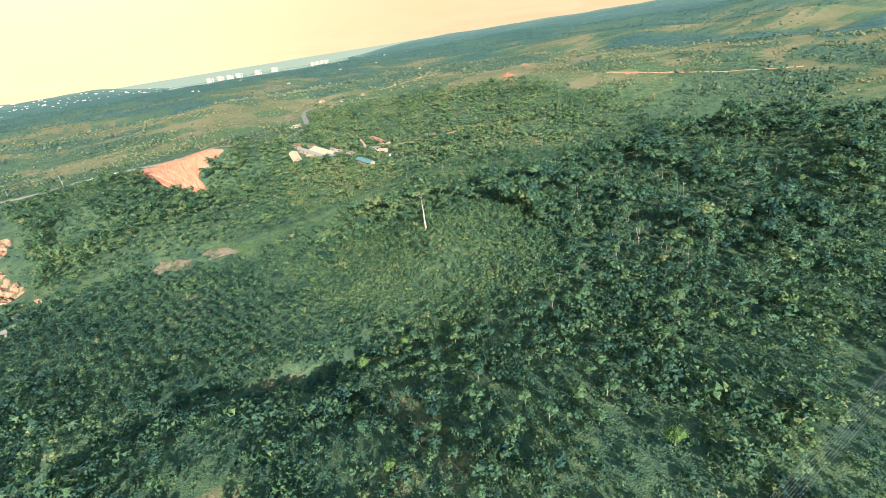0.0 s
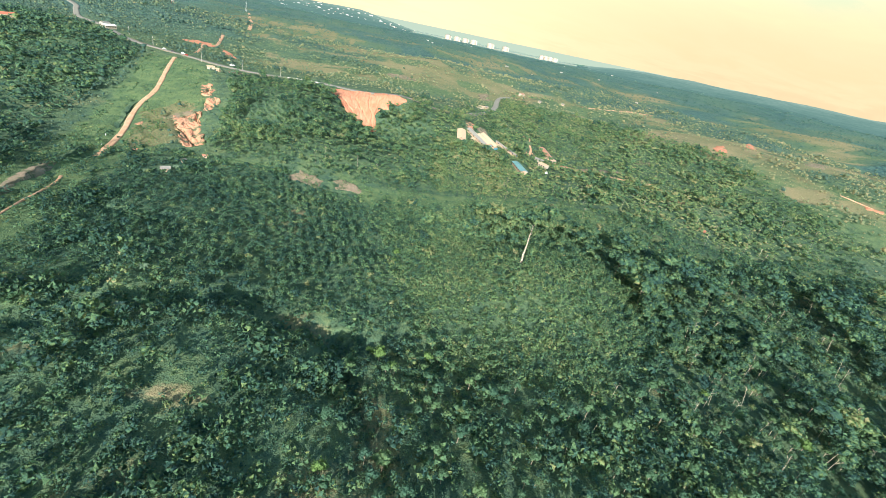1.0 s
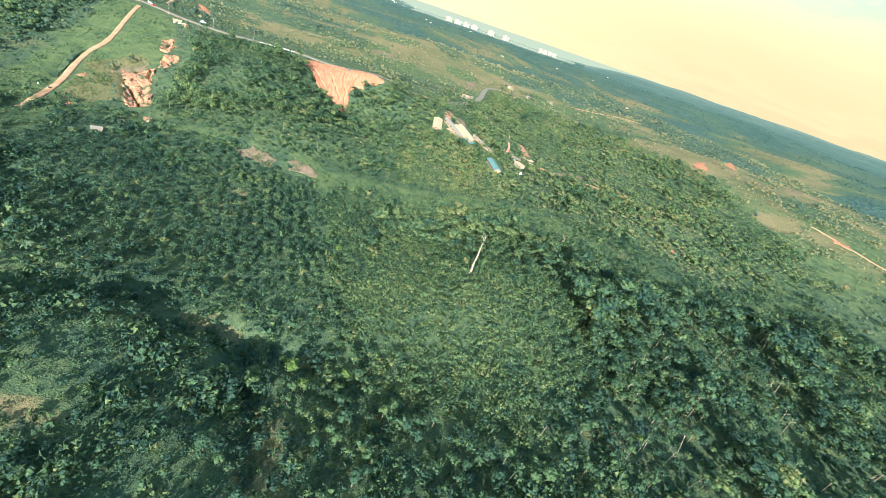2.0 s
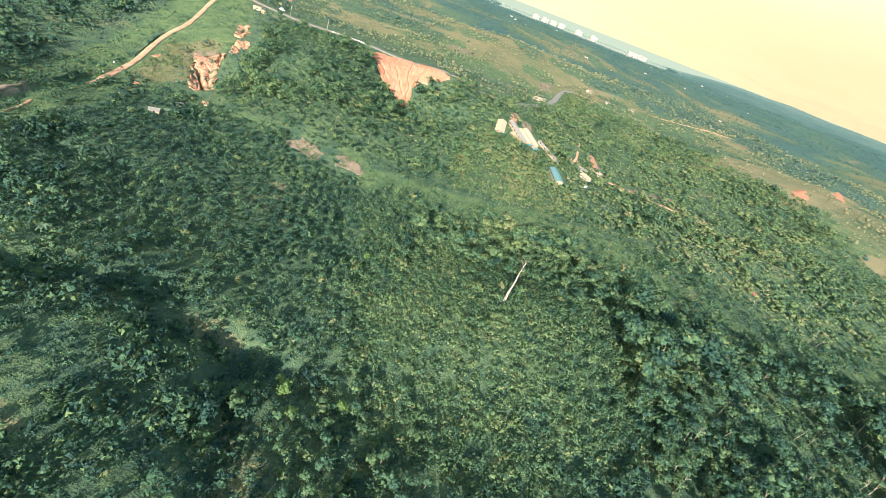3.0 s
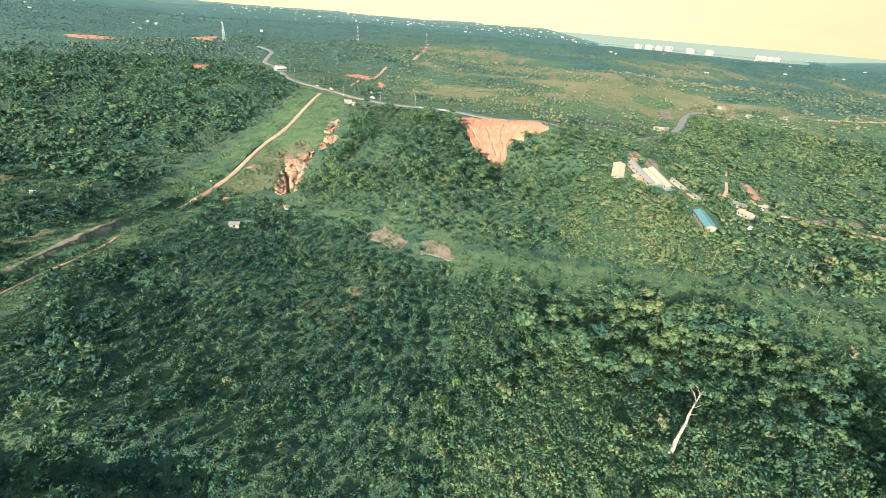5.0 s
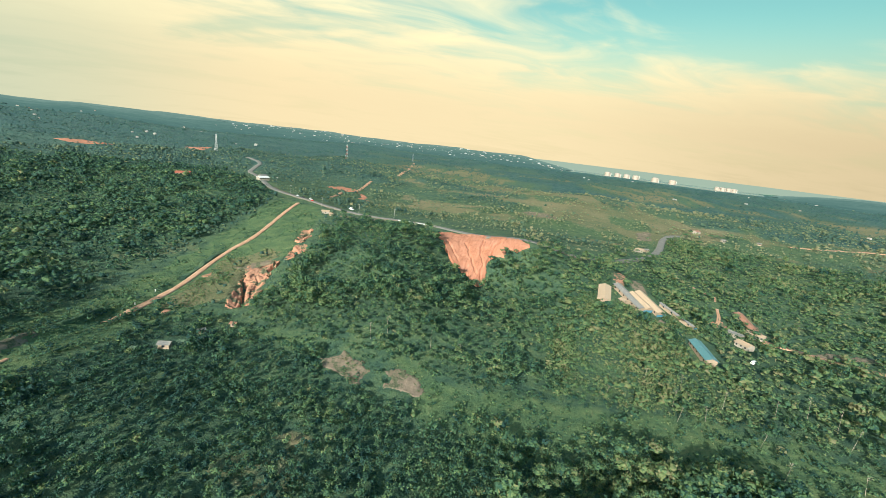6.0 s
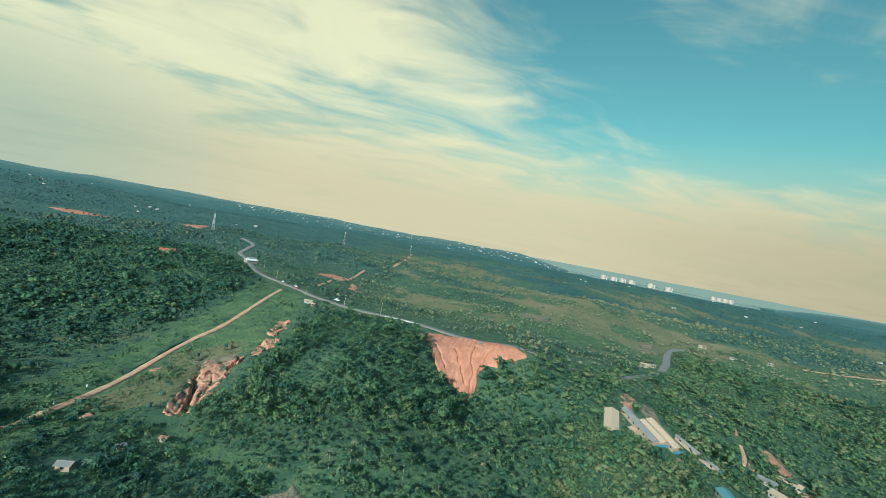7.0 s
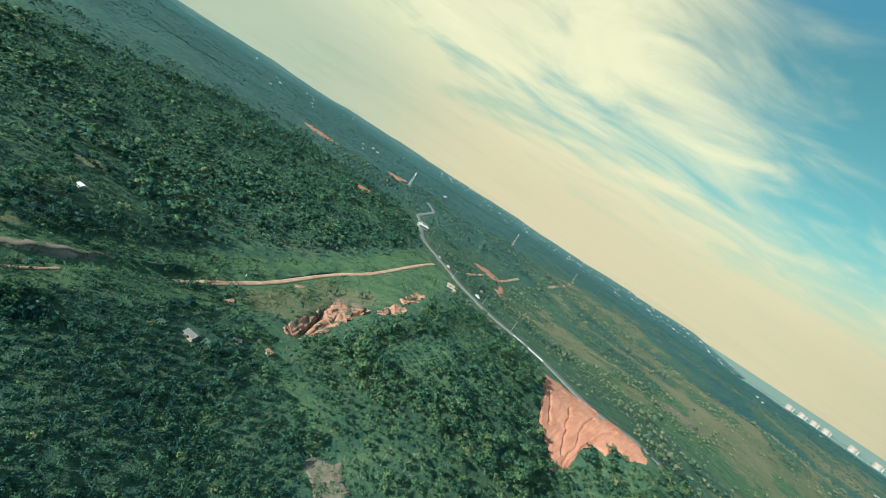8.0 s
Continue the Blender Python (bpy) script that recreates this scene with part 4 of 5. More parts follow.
wood("fern_bank", FERNS, 2.1, 19, 1.5, 1.5, 0.30, BUSH, leaf_mat, "low lush green ferns on a bank beside the track")
wood("yellow_shrubs", YELLOW_SLOPE, 2.4, 16, 1.3, 1.7, 0.66, BUSH, leaf_mat, "yellow-green shrubs on the slope below the sheds")
wood("knoll_wood", KNOLL_WOOD, 3.75, 20, 2.2, 3.4, 0.62, CLUMP, leaf_mat, "mixed green trees round the sheds and houses", clump=0.18, vary=0.11)
wood("knoll_tall_trees", KNOLL_WOOD, 10.5, 38, 2.8, 6.5, 0.46, THIN, leaf_mat, "taller dark green trees above the mixed wood", keep=0.85, clump=0.6)
wood("edge_saplings", [(164, 128), (205, 128), (205, 225), (192, 262), (176, 262), (168, 200)], 3.8, 39, 1.9, 3.6, 0.40, THIN, leaf_mat, "young trees along the edge of the forest", keep=0.9)
wood("edge_bushes", [(164, 128), (205, 128), (205, 225), (192, 262), (176, 262), (168, 200)], 2.4, 40, 1.4, 1.6, 0.44, BUSH, leaf_mat, "low bushes along the edge of the forest")
wood("shed_shrubs", [(116, 424), (150, 422), (200, 424), (236, 436), (250, 470), (205, 476), (180, 470), (168, 502), (125, 482)], 2.1, 33, 1.0, 1.6, 0.50, BUSH, leaf_mat, "green shrubs growing close round the sheds", keep=0.8)
SETTLED = [PLANTED, CLEARING, HILL_WOOD, EAST_WOOD, WEST_WOOD, WEST_EDGE, FERNS, KNOLL_WOOD]


def rest_free(x, y):
    ok = free(x, y) & in_view(x, y) & (np.random.default_rng(58).uniform(size=len(x)) > 0.6 * dry_spot(x, y))
    for p in SETTLED:
        ok &= ~inside(x, y, p)
    return ok


def scatter(name, x, y, radius, tree_height, tint, shapes, mat, label, category, seed):
    r = np.random.default_rng(seed)
    n = len(x)
    size = np.clip(r.lognormal(-0.06, 0.36, n), 0.4, 2.0) * (0.75 + 0.65 * smoothstep(fractal(x, y, 24, seed + 5), 0.42, 0.62))
    rad, h = radius * size, tree_height * size * r.uniform(0.8, 1.2, n)
    tt = np.clip(tint + r.normal(0, 0.14, n) + np.clip((x - 60) * 0.0007, -0.12, 0.04), 0, 0.9) + np.where(r.uniform(size=n) < 0.01, 0.5, 0)
    return foliage(name, shapes, np.c_[x, y, height(x, y) + h - rad * 0.75], rad, rad * r.uniform(0.7, 1.05, n), tt, mat, label, category)


# mixed scrub near the flight: trees over shrubs
x, y = jitter_grid(-240, 420, -25, 330, 3.3, 21)
g = inside(x, y, GRASS_BELT) | inside(x, y, VALLEY) | inside(x, y, MEADOW)
ok = rest_free(x, y) & ~g & (np.random.default_rng(22).uniform(size=len(x)) < np.where(x < 40, 0.45, 0.40) + 0.5 * smoothstep(fractal(x, y, 40, 23), 0.40, 0.6))
scatter("scrub_trees", x[ok], y[ok], 1.6, 3.6, 0.25, THIN, leaf_mat, "mixed green scrub trees of uneven size", "trees", 24)
x, y = jitter_grid(-240, 420, -25, 340, 2.5, 25)
g = inside(x, y, GRASS_BELT) | inside(x, y, VALLEY) | inside(x, y, MEADOW)
ok = rest_free(x, y) & (np.random.default_rng(26).uniform(size=len(x)) < np.where(g, 0.22, 0.62))
scatter("scrub_bushes", x[ok], y[ok], 1.45, 1.8, 0.34, BUSH, leaf_mat, "tangled green bushes and undergrowth", "bushes", 27)
# land under and behind the start of the flight
x, y = jitter_grid(-260, 340, -130, 42, 4.6, 61)
ok = ~in_view(x, y) & free(x, y)
scatter("start_scrub", x[ok], y[ok], 2.0, 3.0, 0.34, MINI, leaf_mat, "green scrub and trees below the power line", "trees", 62)
# land beyond the valley
x, y = jitter_grid(-700, 900, 30, 1300, 5.4, 31)
near = np.hypot(x - 60, y - 150)
dens = (1 - 0.85 * within(x, y, FIELDS)) * np.where(near < 800, 0.95, 0.65) * (0.25 + 0.8 * smoothstep(fractal(x, y, 45, 33), 0.44, 0.60)) * (1 - 0.85 * dry_hill(x, y)) + 0.35 * dark_patch(x, y)
ok = rest_free(x, y) & ((y > 330) | (x > 415)) & (np.random.default_rng(32).uniform(size=len(x)) < dens) & ~inside(x, y, GRASS_BELT) & ~inside(x, y, VALLEY) & ~inside(x, y, MEADOW)
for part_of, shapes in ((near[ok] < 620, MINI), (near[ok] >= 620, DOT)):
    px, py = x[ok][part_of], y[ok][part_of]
    # hill leaves carry the haze-paled colours
    scatter("hill_scrub", px, py, 1.45 + 0.8 * smoothstep(near[ok][part_of], 450, 1000), 3.0, 0.66 - 0.40 * dark_patch(px, py), shapes, hazed_hill_mat, "scattered trees and scrub over green hills", "trees", 34)
# rank weeds on the broken ground, the banks and the ditch
x, y = jitter_grid(-160, -90, 320, 450, 1.9, 63)
ok = inside(x, y, WEEDS) & free(x, y) & (np.random.default_rng(64).uniform(size=len(x)) < 0.2 + 0.7 * smoothstep(fractal(x, y, 12, 65), 0.42, 0.6))
scatter("dry_weeds", x[ok], y[ok], 0.8, 0.8, 0.78, BUSH, leaf_mat, "dry brownish weeds on broken ground", "weeds", 66)
x, y = jitter_grid(-170, -100, 40, 330, 2.0, 67)
away = line_distance(x, y, DITCH)
ok = (away < 11) & ((line_distance(x, y, TRACK) > 1.3) | ((y > 260) & (y < 308))) & ~inside(x, y, BANK) & (np.random.default_rng(68).uniform(size=len(x)) < np.where(away < 2.5, 0.45, 0.7))
scatter("ditch_weeds", x[ok], y[ok], 1.0, 1.1, 0.36, BUSH, leaf_mat, "rank green weeds along the ditch and its banks", "weeds", 69)
x, y = jitter_grid(-18, 40, 296, 324, 2.2, 73)
ok = (inside(x, y, MUD_A) | inside(x, y, MUD_B)) & (fractal(x, y, 9, 75) > 0.5)
scatter("mud_weeds", x[ok], y[ok], 0.9, 0.6, 0.5, BUSH, leaf_mat, "green weeds spreading over the mud", "weeds", 74)
# trees that screen the ridge road
hedge = []
for line in ([(70, 494), (84, 497), (122, 508), (164, 538), (196, 580), (208, 606)], [(280, 770), (312, 794), (380, 806), (440, 799)]):
    for (ax, ay), (bx, by) in zip(line[:-1], line[1:]):
        m = int(math.hypot(bx - ax, by - ay) / 1.6)
        hedge += [(ax + (bx - ax) * q / m, ay + (by - ay) * q / m) for q in range(m)]
hedge = np.array(hedge) + np.random.default_rng(70).normal(0, 1.3, (len(hedge), 2))
scatter("roadside_trees", hedge[:, 0], hedge[:, 1], 2.0, 4.6, 0.5, CLUMP, leaf_mat, "row of green trees along the ridge road", "trees", 71)
# far woods, thinning in number and growing in spread with distance
r = np.random.default_rng(41)
n = 18000
dist = 950 * (2800 / 950) ** r.uniform(0, 1, n)
az = np.radians(r.uniform(-82, 84, n))
x, y = MID[0] + dist * np.sin(az), MID[1] + dist * np.cos(az)
ok = (ground(x, y) > SEA_LEVEL - 2) | (dist < 3400)
ok &= (r.uniform(size=n) < 0.35 + 0.65 * smoothstep(fractal(x, y, 260, 43), 0.35, 0.55)) & (line_distance(x, y, ROAD) > 12)
x, y, dist = x[ok], y[ok], dist[ok]
n = len(x)
rad = dist * 0.0023 * np.clip(r.normal(1, 0.3, n), 0.5, 2)
tall = np.minimum(rad * 0.7, 6)
foliage("far_woods", DOT, np.c_[x, y, ground(x, y) + tall * 0.5], rad, tall, np.clip(r.normal(0.36, 0.10, n), 0, 0.8), hazed_leaf_mat, "distant woodland over low hills in haze-paled blue-green", "woods")

# tufts that break up the open grass
x, y = jitter_grid(-210, 405, 40, 610, 2.7, 51)
ok = (inside(x, y, GRASS_BELT) | inside(x, y, VALLEY) | inside(x, y, MEADOW)) & free(x, y, 2.6)
ok &= np.random.default_rng(52).uniform(size=len(x)) < 0.25 + 0.75 * smoothstep(fractal(x, y, 16, 53), 0.4, 0.6)
scatter("grass_tufts", x[ok], y[ok], 0.85, 0.7, 0.52, [crown_shape(1, 3, 0.36, 600 + k, 0.5, 4) for k in range(6)], leaf_mat, "rough tufts of tall grass and weeds", "grass", 54)

# ---------------------------------------------------------------- buildings and other things
def paint(name, color, rough=0.7, metal=0.0, stain=0.25, scale=0.8):
    dark = tuple(c * (1 - stain) for c in color)
    def build(n, b):
        f = n.math("ADD", n.math("MULTIPLY", n.noise(place(n), scale, 4), 0.6), n.math("MULTIPLY", n.noise(place(n), scale * 7, 3), 0.4))
        put(n, b, color=n.ramp(f, [(0.3, dark), (0.65, color)]), rough=rough, metal=metal)
    return material(name, build)


def sheet_metal(name, color, rust=(0.30, 0.16, 0.09), amount=0.25, pitch=0.9):
    """Corrugated roofing with rust and faded streaks."""
    def build(n, b):
        tex = n.add("ShaderNodeTexCoord").outputs["Object"]
        x = n.add("ShaderNodeSeparateXYZ", {0: tex}).outputs[0]
        wave = n.math("SINE", n.math("MULTIPLY", x, 6.283 / (pitch * 0.5)))
        worn = n.noise(tex, 0.35, 5, 0.65)
        f = n.smooth(n.math("ADD", worn, n.math("MULTIPLY", n.noise(tex, 2.5, 3), 0.25)), 0.78 - amount, 0.95 - amount * 0.4)
        c = n.mix(n.noise(tex, 0.8, 3), tuple(v * 0.8 for v in color) + (1,), (*color, 1))
        put(n, b, color=n.mix(f, c, (*rust, 1)), rough=0.5, metal=0.0, normal=bump(n, wave, 0.5, 0.05))
    return material(name, build)


cream_roof = sheet_metal("cream_roofing", (0.48, 0.345, 0.23), amount=0.05)
grey_roof = sheet_metal("grey_roofing", (0.22, 0.21, 0.195), (0.32, 0.27, 0.21), 0.2)
blue_roof = sheet_metal("blue_roofing", (0.12, 0.25, 0.26), (0.30, 0.42, 0.46), 0.1)
rust_roof = sheet_metal("rusty_roofing", (0.42, 0.22, 0.16), (0.30, 0.14, 0.08), 0.45)
red_roof = sheet_metal("red_roofing", (0.42, 0.12, 0.07), amount=0.1)
white_wall = paint("white_wall", (0.42, 0.36, 0.30))
plank_wall = paint("plank_wall", (0.42, 0.31, 0.22), scale=1.5, stain=0.45)
blue_sheet = paint("blue_sheeting", (0.07, 0.21, 0.29))
dark_glass = paint("dark_opening", (0.03, 0.035, 0.04), 0.25, stain=0.3)
concrete = paint("concrete", (0.42, 0.40, 0.36), 0.9)
steel = paint("galvanised_steel", (0.45, 0.46, 0.46), 0.45, 0.6)
red_steel = paint("red_mast_paint", (0.55, 0.08, 0.05))
white_steel = paint("white_mast_paint", (0.75, 0.74, 0.70))
tank_white = paint("tank_white", (0.36, 0.29, 0.24), 0.6, stain=0.1, scale=0.02)
car_white = paint("car_white", (0.78, 0.78, 0.76), 0.25, stain=0.08)
car_red = paint("car_red", (0.45, 0.05, 0.04), 0.25, stain=0.1)
car_dark = paint("car_dark", (0.05, 0.055, 0.065), 0.2, stain=0.1)
rubber = paint("rubber", (0.02, 0.02, 0.02), 0.9)
cable_grey = paint("cable_aluminium", (0.22, 0.23, 0.23), 0.5, stain=0.2)


def root(name, x, y, z, turn=0.0):
    e = new(name)
    e.empty_display_size = 0.5
    e.matrix_world = pose(x, y, z, 0, 0, turn)
    return e


def part(name, bm, mat, parent, label=""):
    me = bpy.data.meshes.new(name)
    bm.to_mesh(me)
    bm.free()
    ob = link(name, me, mat, parent)
    return tagged(ob, label) if label else ob


def box(bm, x0, x1, y0, y1, z0, z1):
    v = [bm.verts.new((x, y, z)) for z in (z0, z1) for x, y in ((x0, y0), (x1, y0), (x1, y1), (x0, y1))]
    for f in ((3, 2, 1, 0), (4, 5, 6, 7), (0, 1, 5, 4), (1, 2, 6, 5), (2, 3, 7, 6), (3, 0, 4, 7)):
        bm.faces.new([v[i] for i in f])
    return bm


def beam(bm, a, b, r0, r1=None, sides=4):
    """A bar from a to b."""
    a, b, r1 = Vector(a), Vector(b), r0 if r1 is None else r1
    w = (b - a).normalized()
    u = w.orthogonal().normalized()
    t = w.cross(u)
    rings = []
    for p, r in ((a, r0), (b, r1)):
        rings.append([bm.verts.new(p + (u * math.cos(k) + t * math.sin(k)) * r) for k in (2 * math.pi * s / sides for s in range(sides))])
    for s in range(sides):
        bm.faces.new((rings[0][s], rings[0][(s + 1) % sides], rings[1][(s + 1) % sides], rings[1][s]))
    bm.faces.new(rings[0][::-1])
    bm.faces.new(rings[1])
    return bm


def gable(bm, length, width, wall):
    """Walls along x with pointed gable ends at roof pitch."""
    h, w, l = wall, width / 2, length / 2
    rise = w * 0.36
    v = [bm.verts.new(p) for p in ((-l, -w, -1), (l, -w, -1), (l, w, -1), (-l, w, -1), (-l, -w, h), (l, -w, h), (l, w, h), (-l, w, h), (-l, 0, h + rise), (l, 0, h + rise))]
    for f in ((3, 2, 1, 0), (0, 1, 5, 4), (2, 3, 7, 6), (1, 2, 6, 9, 5), (3, 0, 4, 8, 7), (4, 5, 9, 8), (6, 7, 8, 9)):
        bm.faces.new([v[i] for i in f])
    return rise


def roof_slab(bm, length, width, wall, rise, side, over=0.6):
    l, w = length / 2 + over, (width / 2 + over) * side
    drop = rise * over / (width / 2)
    top = [(-l, 0, wall + rise + 0.12), (l, 0, wall + rise + 0.12), (l, w, wall - drop + 0.12), (-l, w, wall - drop + 0.12)]
    v = [bm.verts.new(p) for p in top] + [bm.verts.new((p[0], p[1], p[2] - 0.1)) for p in top]
    for f in ((0, 1, 2, 3), (7, 6, 5, 4), (0, 4, 5, 1), (1, 5, 6, 2), (2, 6, 7, 3), (3, 7, 4, 0)):
        bm.faces.new([v[i] for i in f])
    bmesh.ops.recalc_face_normals(bm, faces=bm.faces[:])


def building(name, x, y, turn, length, width, wall, wall_mat, roof_mat, label, category="house", windows=3, door=True, roof_label="", sink=0.0, group=""):
    ux, uy = math.cos(radians(turn)), math.sin(radians(turn))
    za, zb = float(height(x - ux * length / 2, y - uy * length / 2)), float(height(x + ux * length / 2, y + uy * length / 2))
    z = (za + zb) / 2 - sink
    e = tagged(root(name, x, y, z, turn), label, category, group)
    if length > 15 and not group:
        e.matrix_world = pose(x, y, z, 0, -math.degrees(math.atan2(zb - za, length)), turn)
    bm = bmesh.new()
    rise = gable(bm, length, width, wall)
    part("wall", bm, wall_mat, e)
    for s in (-1, 1):
        bm = bmesh.new()
        roof_slab(bm, length, width, wall, rise, s)
        part("roof", bm, roof_mat, e, roof_label)
    bm = bmesh.new()
    beam(bm, (-length / 2 - 0.6, 0, wall + rise + 0.14), (length / 2 + 0.6, 0, wall + rise + 0.14), 0.14)
    part("ridge_cap", bm, roof_mat, e)
    for s in (-1, 1):
        for k in range(windows):
            wx = -length / 2 + length * (k + 0.5) / windows
            bm = bmesh.new()
            box(bm, wx - 0.55, wx + 0.55, s * width / 2 - 0.03, s * width / 2 + 0.03, wall * 0.4, wall * 0.4 + 1.0)
            part("window", bm, dark_glass, e)
    if door:
        bm = bmesh.new()
        box(bm, -length / 2 - 0.03, -length / 2 + 0.03, -0.5, 0.5, 0.0, 2.05)
        part("door", bm, plank_wall, e)
    return e


# sheds on the knoll
building("storage_shed", 131.5, 446.5, 82, 19, 7.6, 3.0, plank_wall, cream_roof, "cream-roofed storage shed beside an orange earth yard", "shed", 3, roof_label="cream corrugated metal roof")
building("poultry_shed", 148.5, 449.5, -62, 29, 5.6, 3.0, plank_wall, grey_roof, "long grey-roofed shed on the knoll yard", "shed", 6, roof_label="weathered grey metal roof")
building("poultry_shed", 155.6, 446.6, -62, 19, 5.6, 3.2, plank_wall, cream_roof, "cream-roofed shed adjoining the grey one", "shed", 4, roof_label="faded cream metal roof")
building("poultry_shed", 162.0, 448.6, -62, 24, 5.8, 3.2, plank_wall, cream_roof, "cream-roofed shed with blue sheeting at its end", "shed", 5, roof_label="faded cream metal roof")
building("poultry_shed", 179.5, 443.5, -51, 27, 2.2, 2.4, plank_wall, grey_roof, "narrow grey-roofed shed leading down the slope", "shed", 4)
building("hut", 144.5, 442.5, -62, 5.5, 4.2, 2.4, plank_wall, cream_roof, "small pale hut beside the long sheds", "hut", 1)
for (bx, by, bt, bl) in ((159.5, 437.3, 28, 7.6), (168.2, 436.9, 28, 7.6), (189, 432, 38, 3.4)):
    e = tagged(root("tarpaulin_wall", bx, by, float(height(bx, by)), bt), "blue plastic sheeting wall below the sheds", "sheeting")
    bm = bmesh.new()
    box(bm, -bl / 2, bl / 2, -0.05, 0.05, 0.6, 2.2)
    part("sheet", bm, blue_sheet, e)
    for s in (-1, 0, 1):
        bm = bmesh.new()
        beam(bm, (s * bl * 0.48, 0.12, -0.3), (s * bl * 0.48, 0.12, 2.6), 0.07)
        part("post", bm, plank_wall, e)
building("barn", 181.5, 397, -88, 25, 6.4, 3.2, plank_wall, blue_roof, "long barn with a faded blue metal roof", "barn", 5, roof_label="faded blue metal roof")
building("house", 219, 430, -62, 9, 6.5, 3.0, white_wall, cream_roof, "white house with a cream roof among trees", "house", 3)
building("annex", 220, 446, -48, 9, 4.5, 2.6, white_wall, grey_roof, "low grey-roofed annex of a white house", "house", 2)
building("row_house", 234, 450, -42, 11, 4.5, 3.0, white_wall, cream_roof, "white row house with dark window openings", "house", 5)
building("work_shed", 235, 468, -86, 24, 5.2, 2.8, plank_wall, rust_roof, "long shed under a rusty patched roof", "shed", 4, roof_label="rusty patched metal roof")
# roadside and forest edge
building("shack", -85, 296, 20, 4.6, 3.6, 2.3, plank_wall, grey_roof, "small grey-roofed shack among young trees", "shack", 1)
building("shack", -81, 315, 60, 2.6, 2.0, 1.9, plank_wall, grey_roof, "tiny grey-roofed shelter by the meadow", "shack", 1)
building("shack", -71, 326, 10, 2.4, 2.0, 1.9, plank_wall, rust_roof, "tiny rusty-roofed shelter by the meadow", "shack", 1)
building("roadside_building", -289, 700, 64, 15, 8, 3.6, white_wall, white_steel, "low white roadside building beside the bend", "building", 6)
building("roadside_building", -303, 722, 64, 10, 7, 3.2, white_wall, grey_roof, "small grey-roofed building beside the bend", "building", 2)
building("house", -368, 646, 30, 17, 9, 3.4, plank_wall, red_roof, "red-roofed house at the edge of the forest", "house", 4)
building("stall", -131, 561, 20, 7, 5, 2.4, white_wall, cream_roof, "pale roadside stall beside the road", "stall", 1)
building("stall", -122, 555, -30, 4, 3, 2.2, plank_wall, cream_roof, "small wooden roadside stall", "stall", 1)
building("house", 193, 622, 10, 8, 5, 2.8, white_wall, cream_roof, "white house beside the curving road", "house", 3)
building("house", 203, 632, 30, 6, 4, 2.6, plank_wall, grey_roof, "grey-roofed house beside the curving road", "house", 2)
building("house", 341, 789, 20, 5, 4, 2.6, white_wall, grey_roof, "white house beside the far road", "house", 3)
building("house", 388, 795, -10, 5, 4, 2.6, plank_wall, grey_roof, "pale house beside the far road", "house", 3)
building("house", 320, 830, 40, 10, 7, 3.2, white_wall, rust_roof, "rust-roofed house among far trees", "house", 3)
building("hut", -199, 283, 15, 3.2, 2.4, 2.1, white_wall, white_steel, "tiny white hut alone in the forest", "hut", 1)


def vehicle(name, x, y, turn, length, width, tall, mat, label, category):
    z = float(height(x, y)) + 0.5
    e = tagged(root(name, x, y, z, turn), label, category)
    l, w = length / 2, width / 2
    bm = bmesh.new()
    box(bm, -l, l, -w, w, 0.35, tall * 0.58)
    bmesh.ops.bevel(bm, geom=bm.edges[:], offset=0.12, segments=2, affect="EDGES")
    part("body", bm, mat, e)
    bm = bmesh.new()
    top = box(bm, -l * 0.72, l * 0.48, -w * 0.9, w * 0.9, tall * 0.56, tall)
    for v in bm.verts:
        if v.co.z > tall * 0.9:
            v.co.x *= 0.82
            v.co.y *= 0.88
    cabin = part("cabin", bm, mat, e)
    for s in (-1, 1):
        bm = bmesh.new()
        box(bm, -l * 0.6, l * 0.36, s * w * 0.88 - 0.02, s * w * 0.88 + 0.03, tall * 0.64, tall * 0.88)
        part("window", bm, dark_glass, cabin)
    bm = bmesh.new()
    box(bm, l * 0.40, l * 0.47, -w * 0.7, w * 0.7, tall * 0.62, tall * 0.88)
    part("windscreen", bm, dark_glass, cabin)
    for sx in (-0.62, 0.62):
        for sy in (-1, 1):
            bm = bmesh.new()
            beam(bm, (sx * l, sy * (w - 0.22), 0.33), (sx * l, sy * (w + 0.02), 0.33), 0.34, sides=12)
            part("wheel", bm, rubber, e)
    return e


vehicle("car", -203, 637, -28, 4.4, 1.8, 1.5, car_white, "white car on the asphalt road", "car")
vehicle("car", -192, 630, -30, 4.3, 1.8, 1.5, car_dark, "dark car near the track junction", "car")
vehicle("van", -178, 622, -32, 4.9, 1.9, 2.0, car_white, "white van parked at the roadside", "van")
vehicle("car", -171, 611, 150, 4.3, 1.8, 1.5, car_red, "red car at the track junction", "car")
vehicle("minibus", -118, 599, -24, 6.4, 2.1, 2.4, car_white, "white minibus parked beside the road", "minibus")
vehicle("van", 211, 400, 40, 4.8, 1.9, 2.0, car_white, "white van parked below the houses", "van")

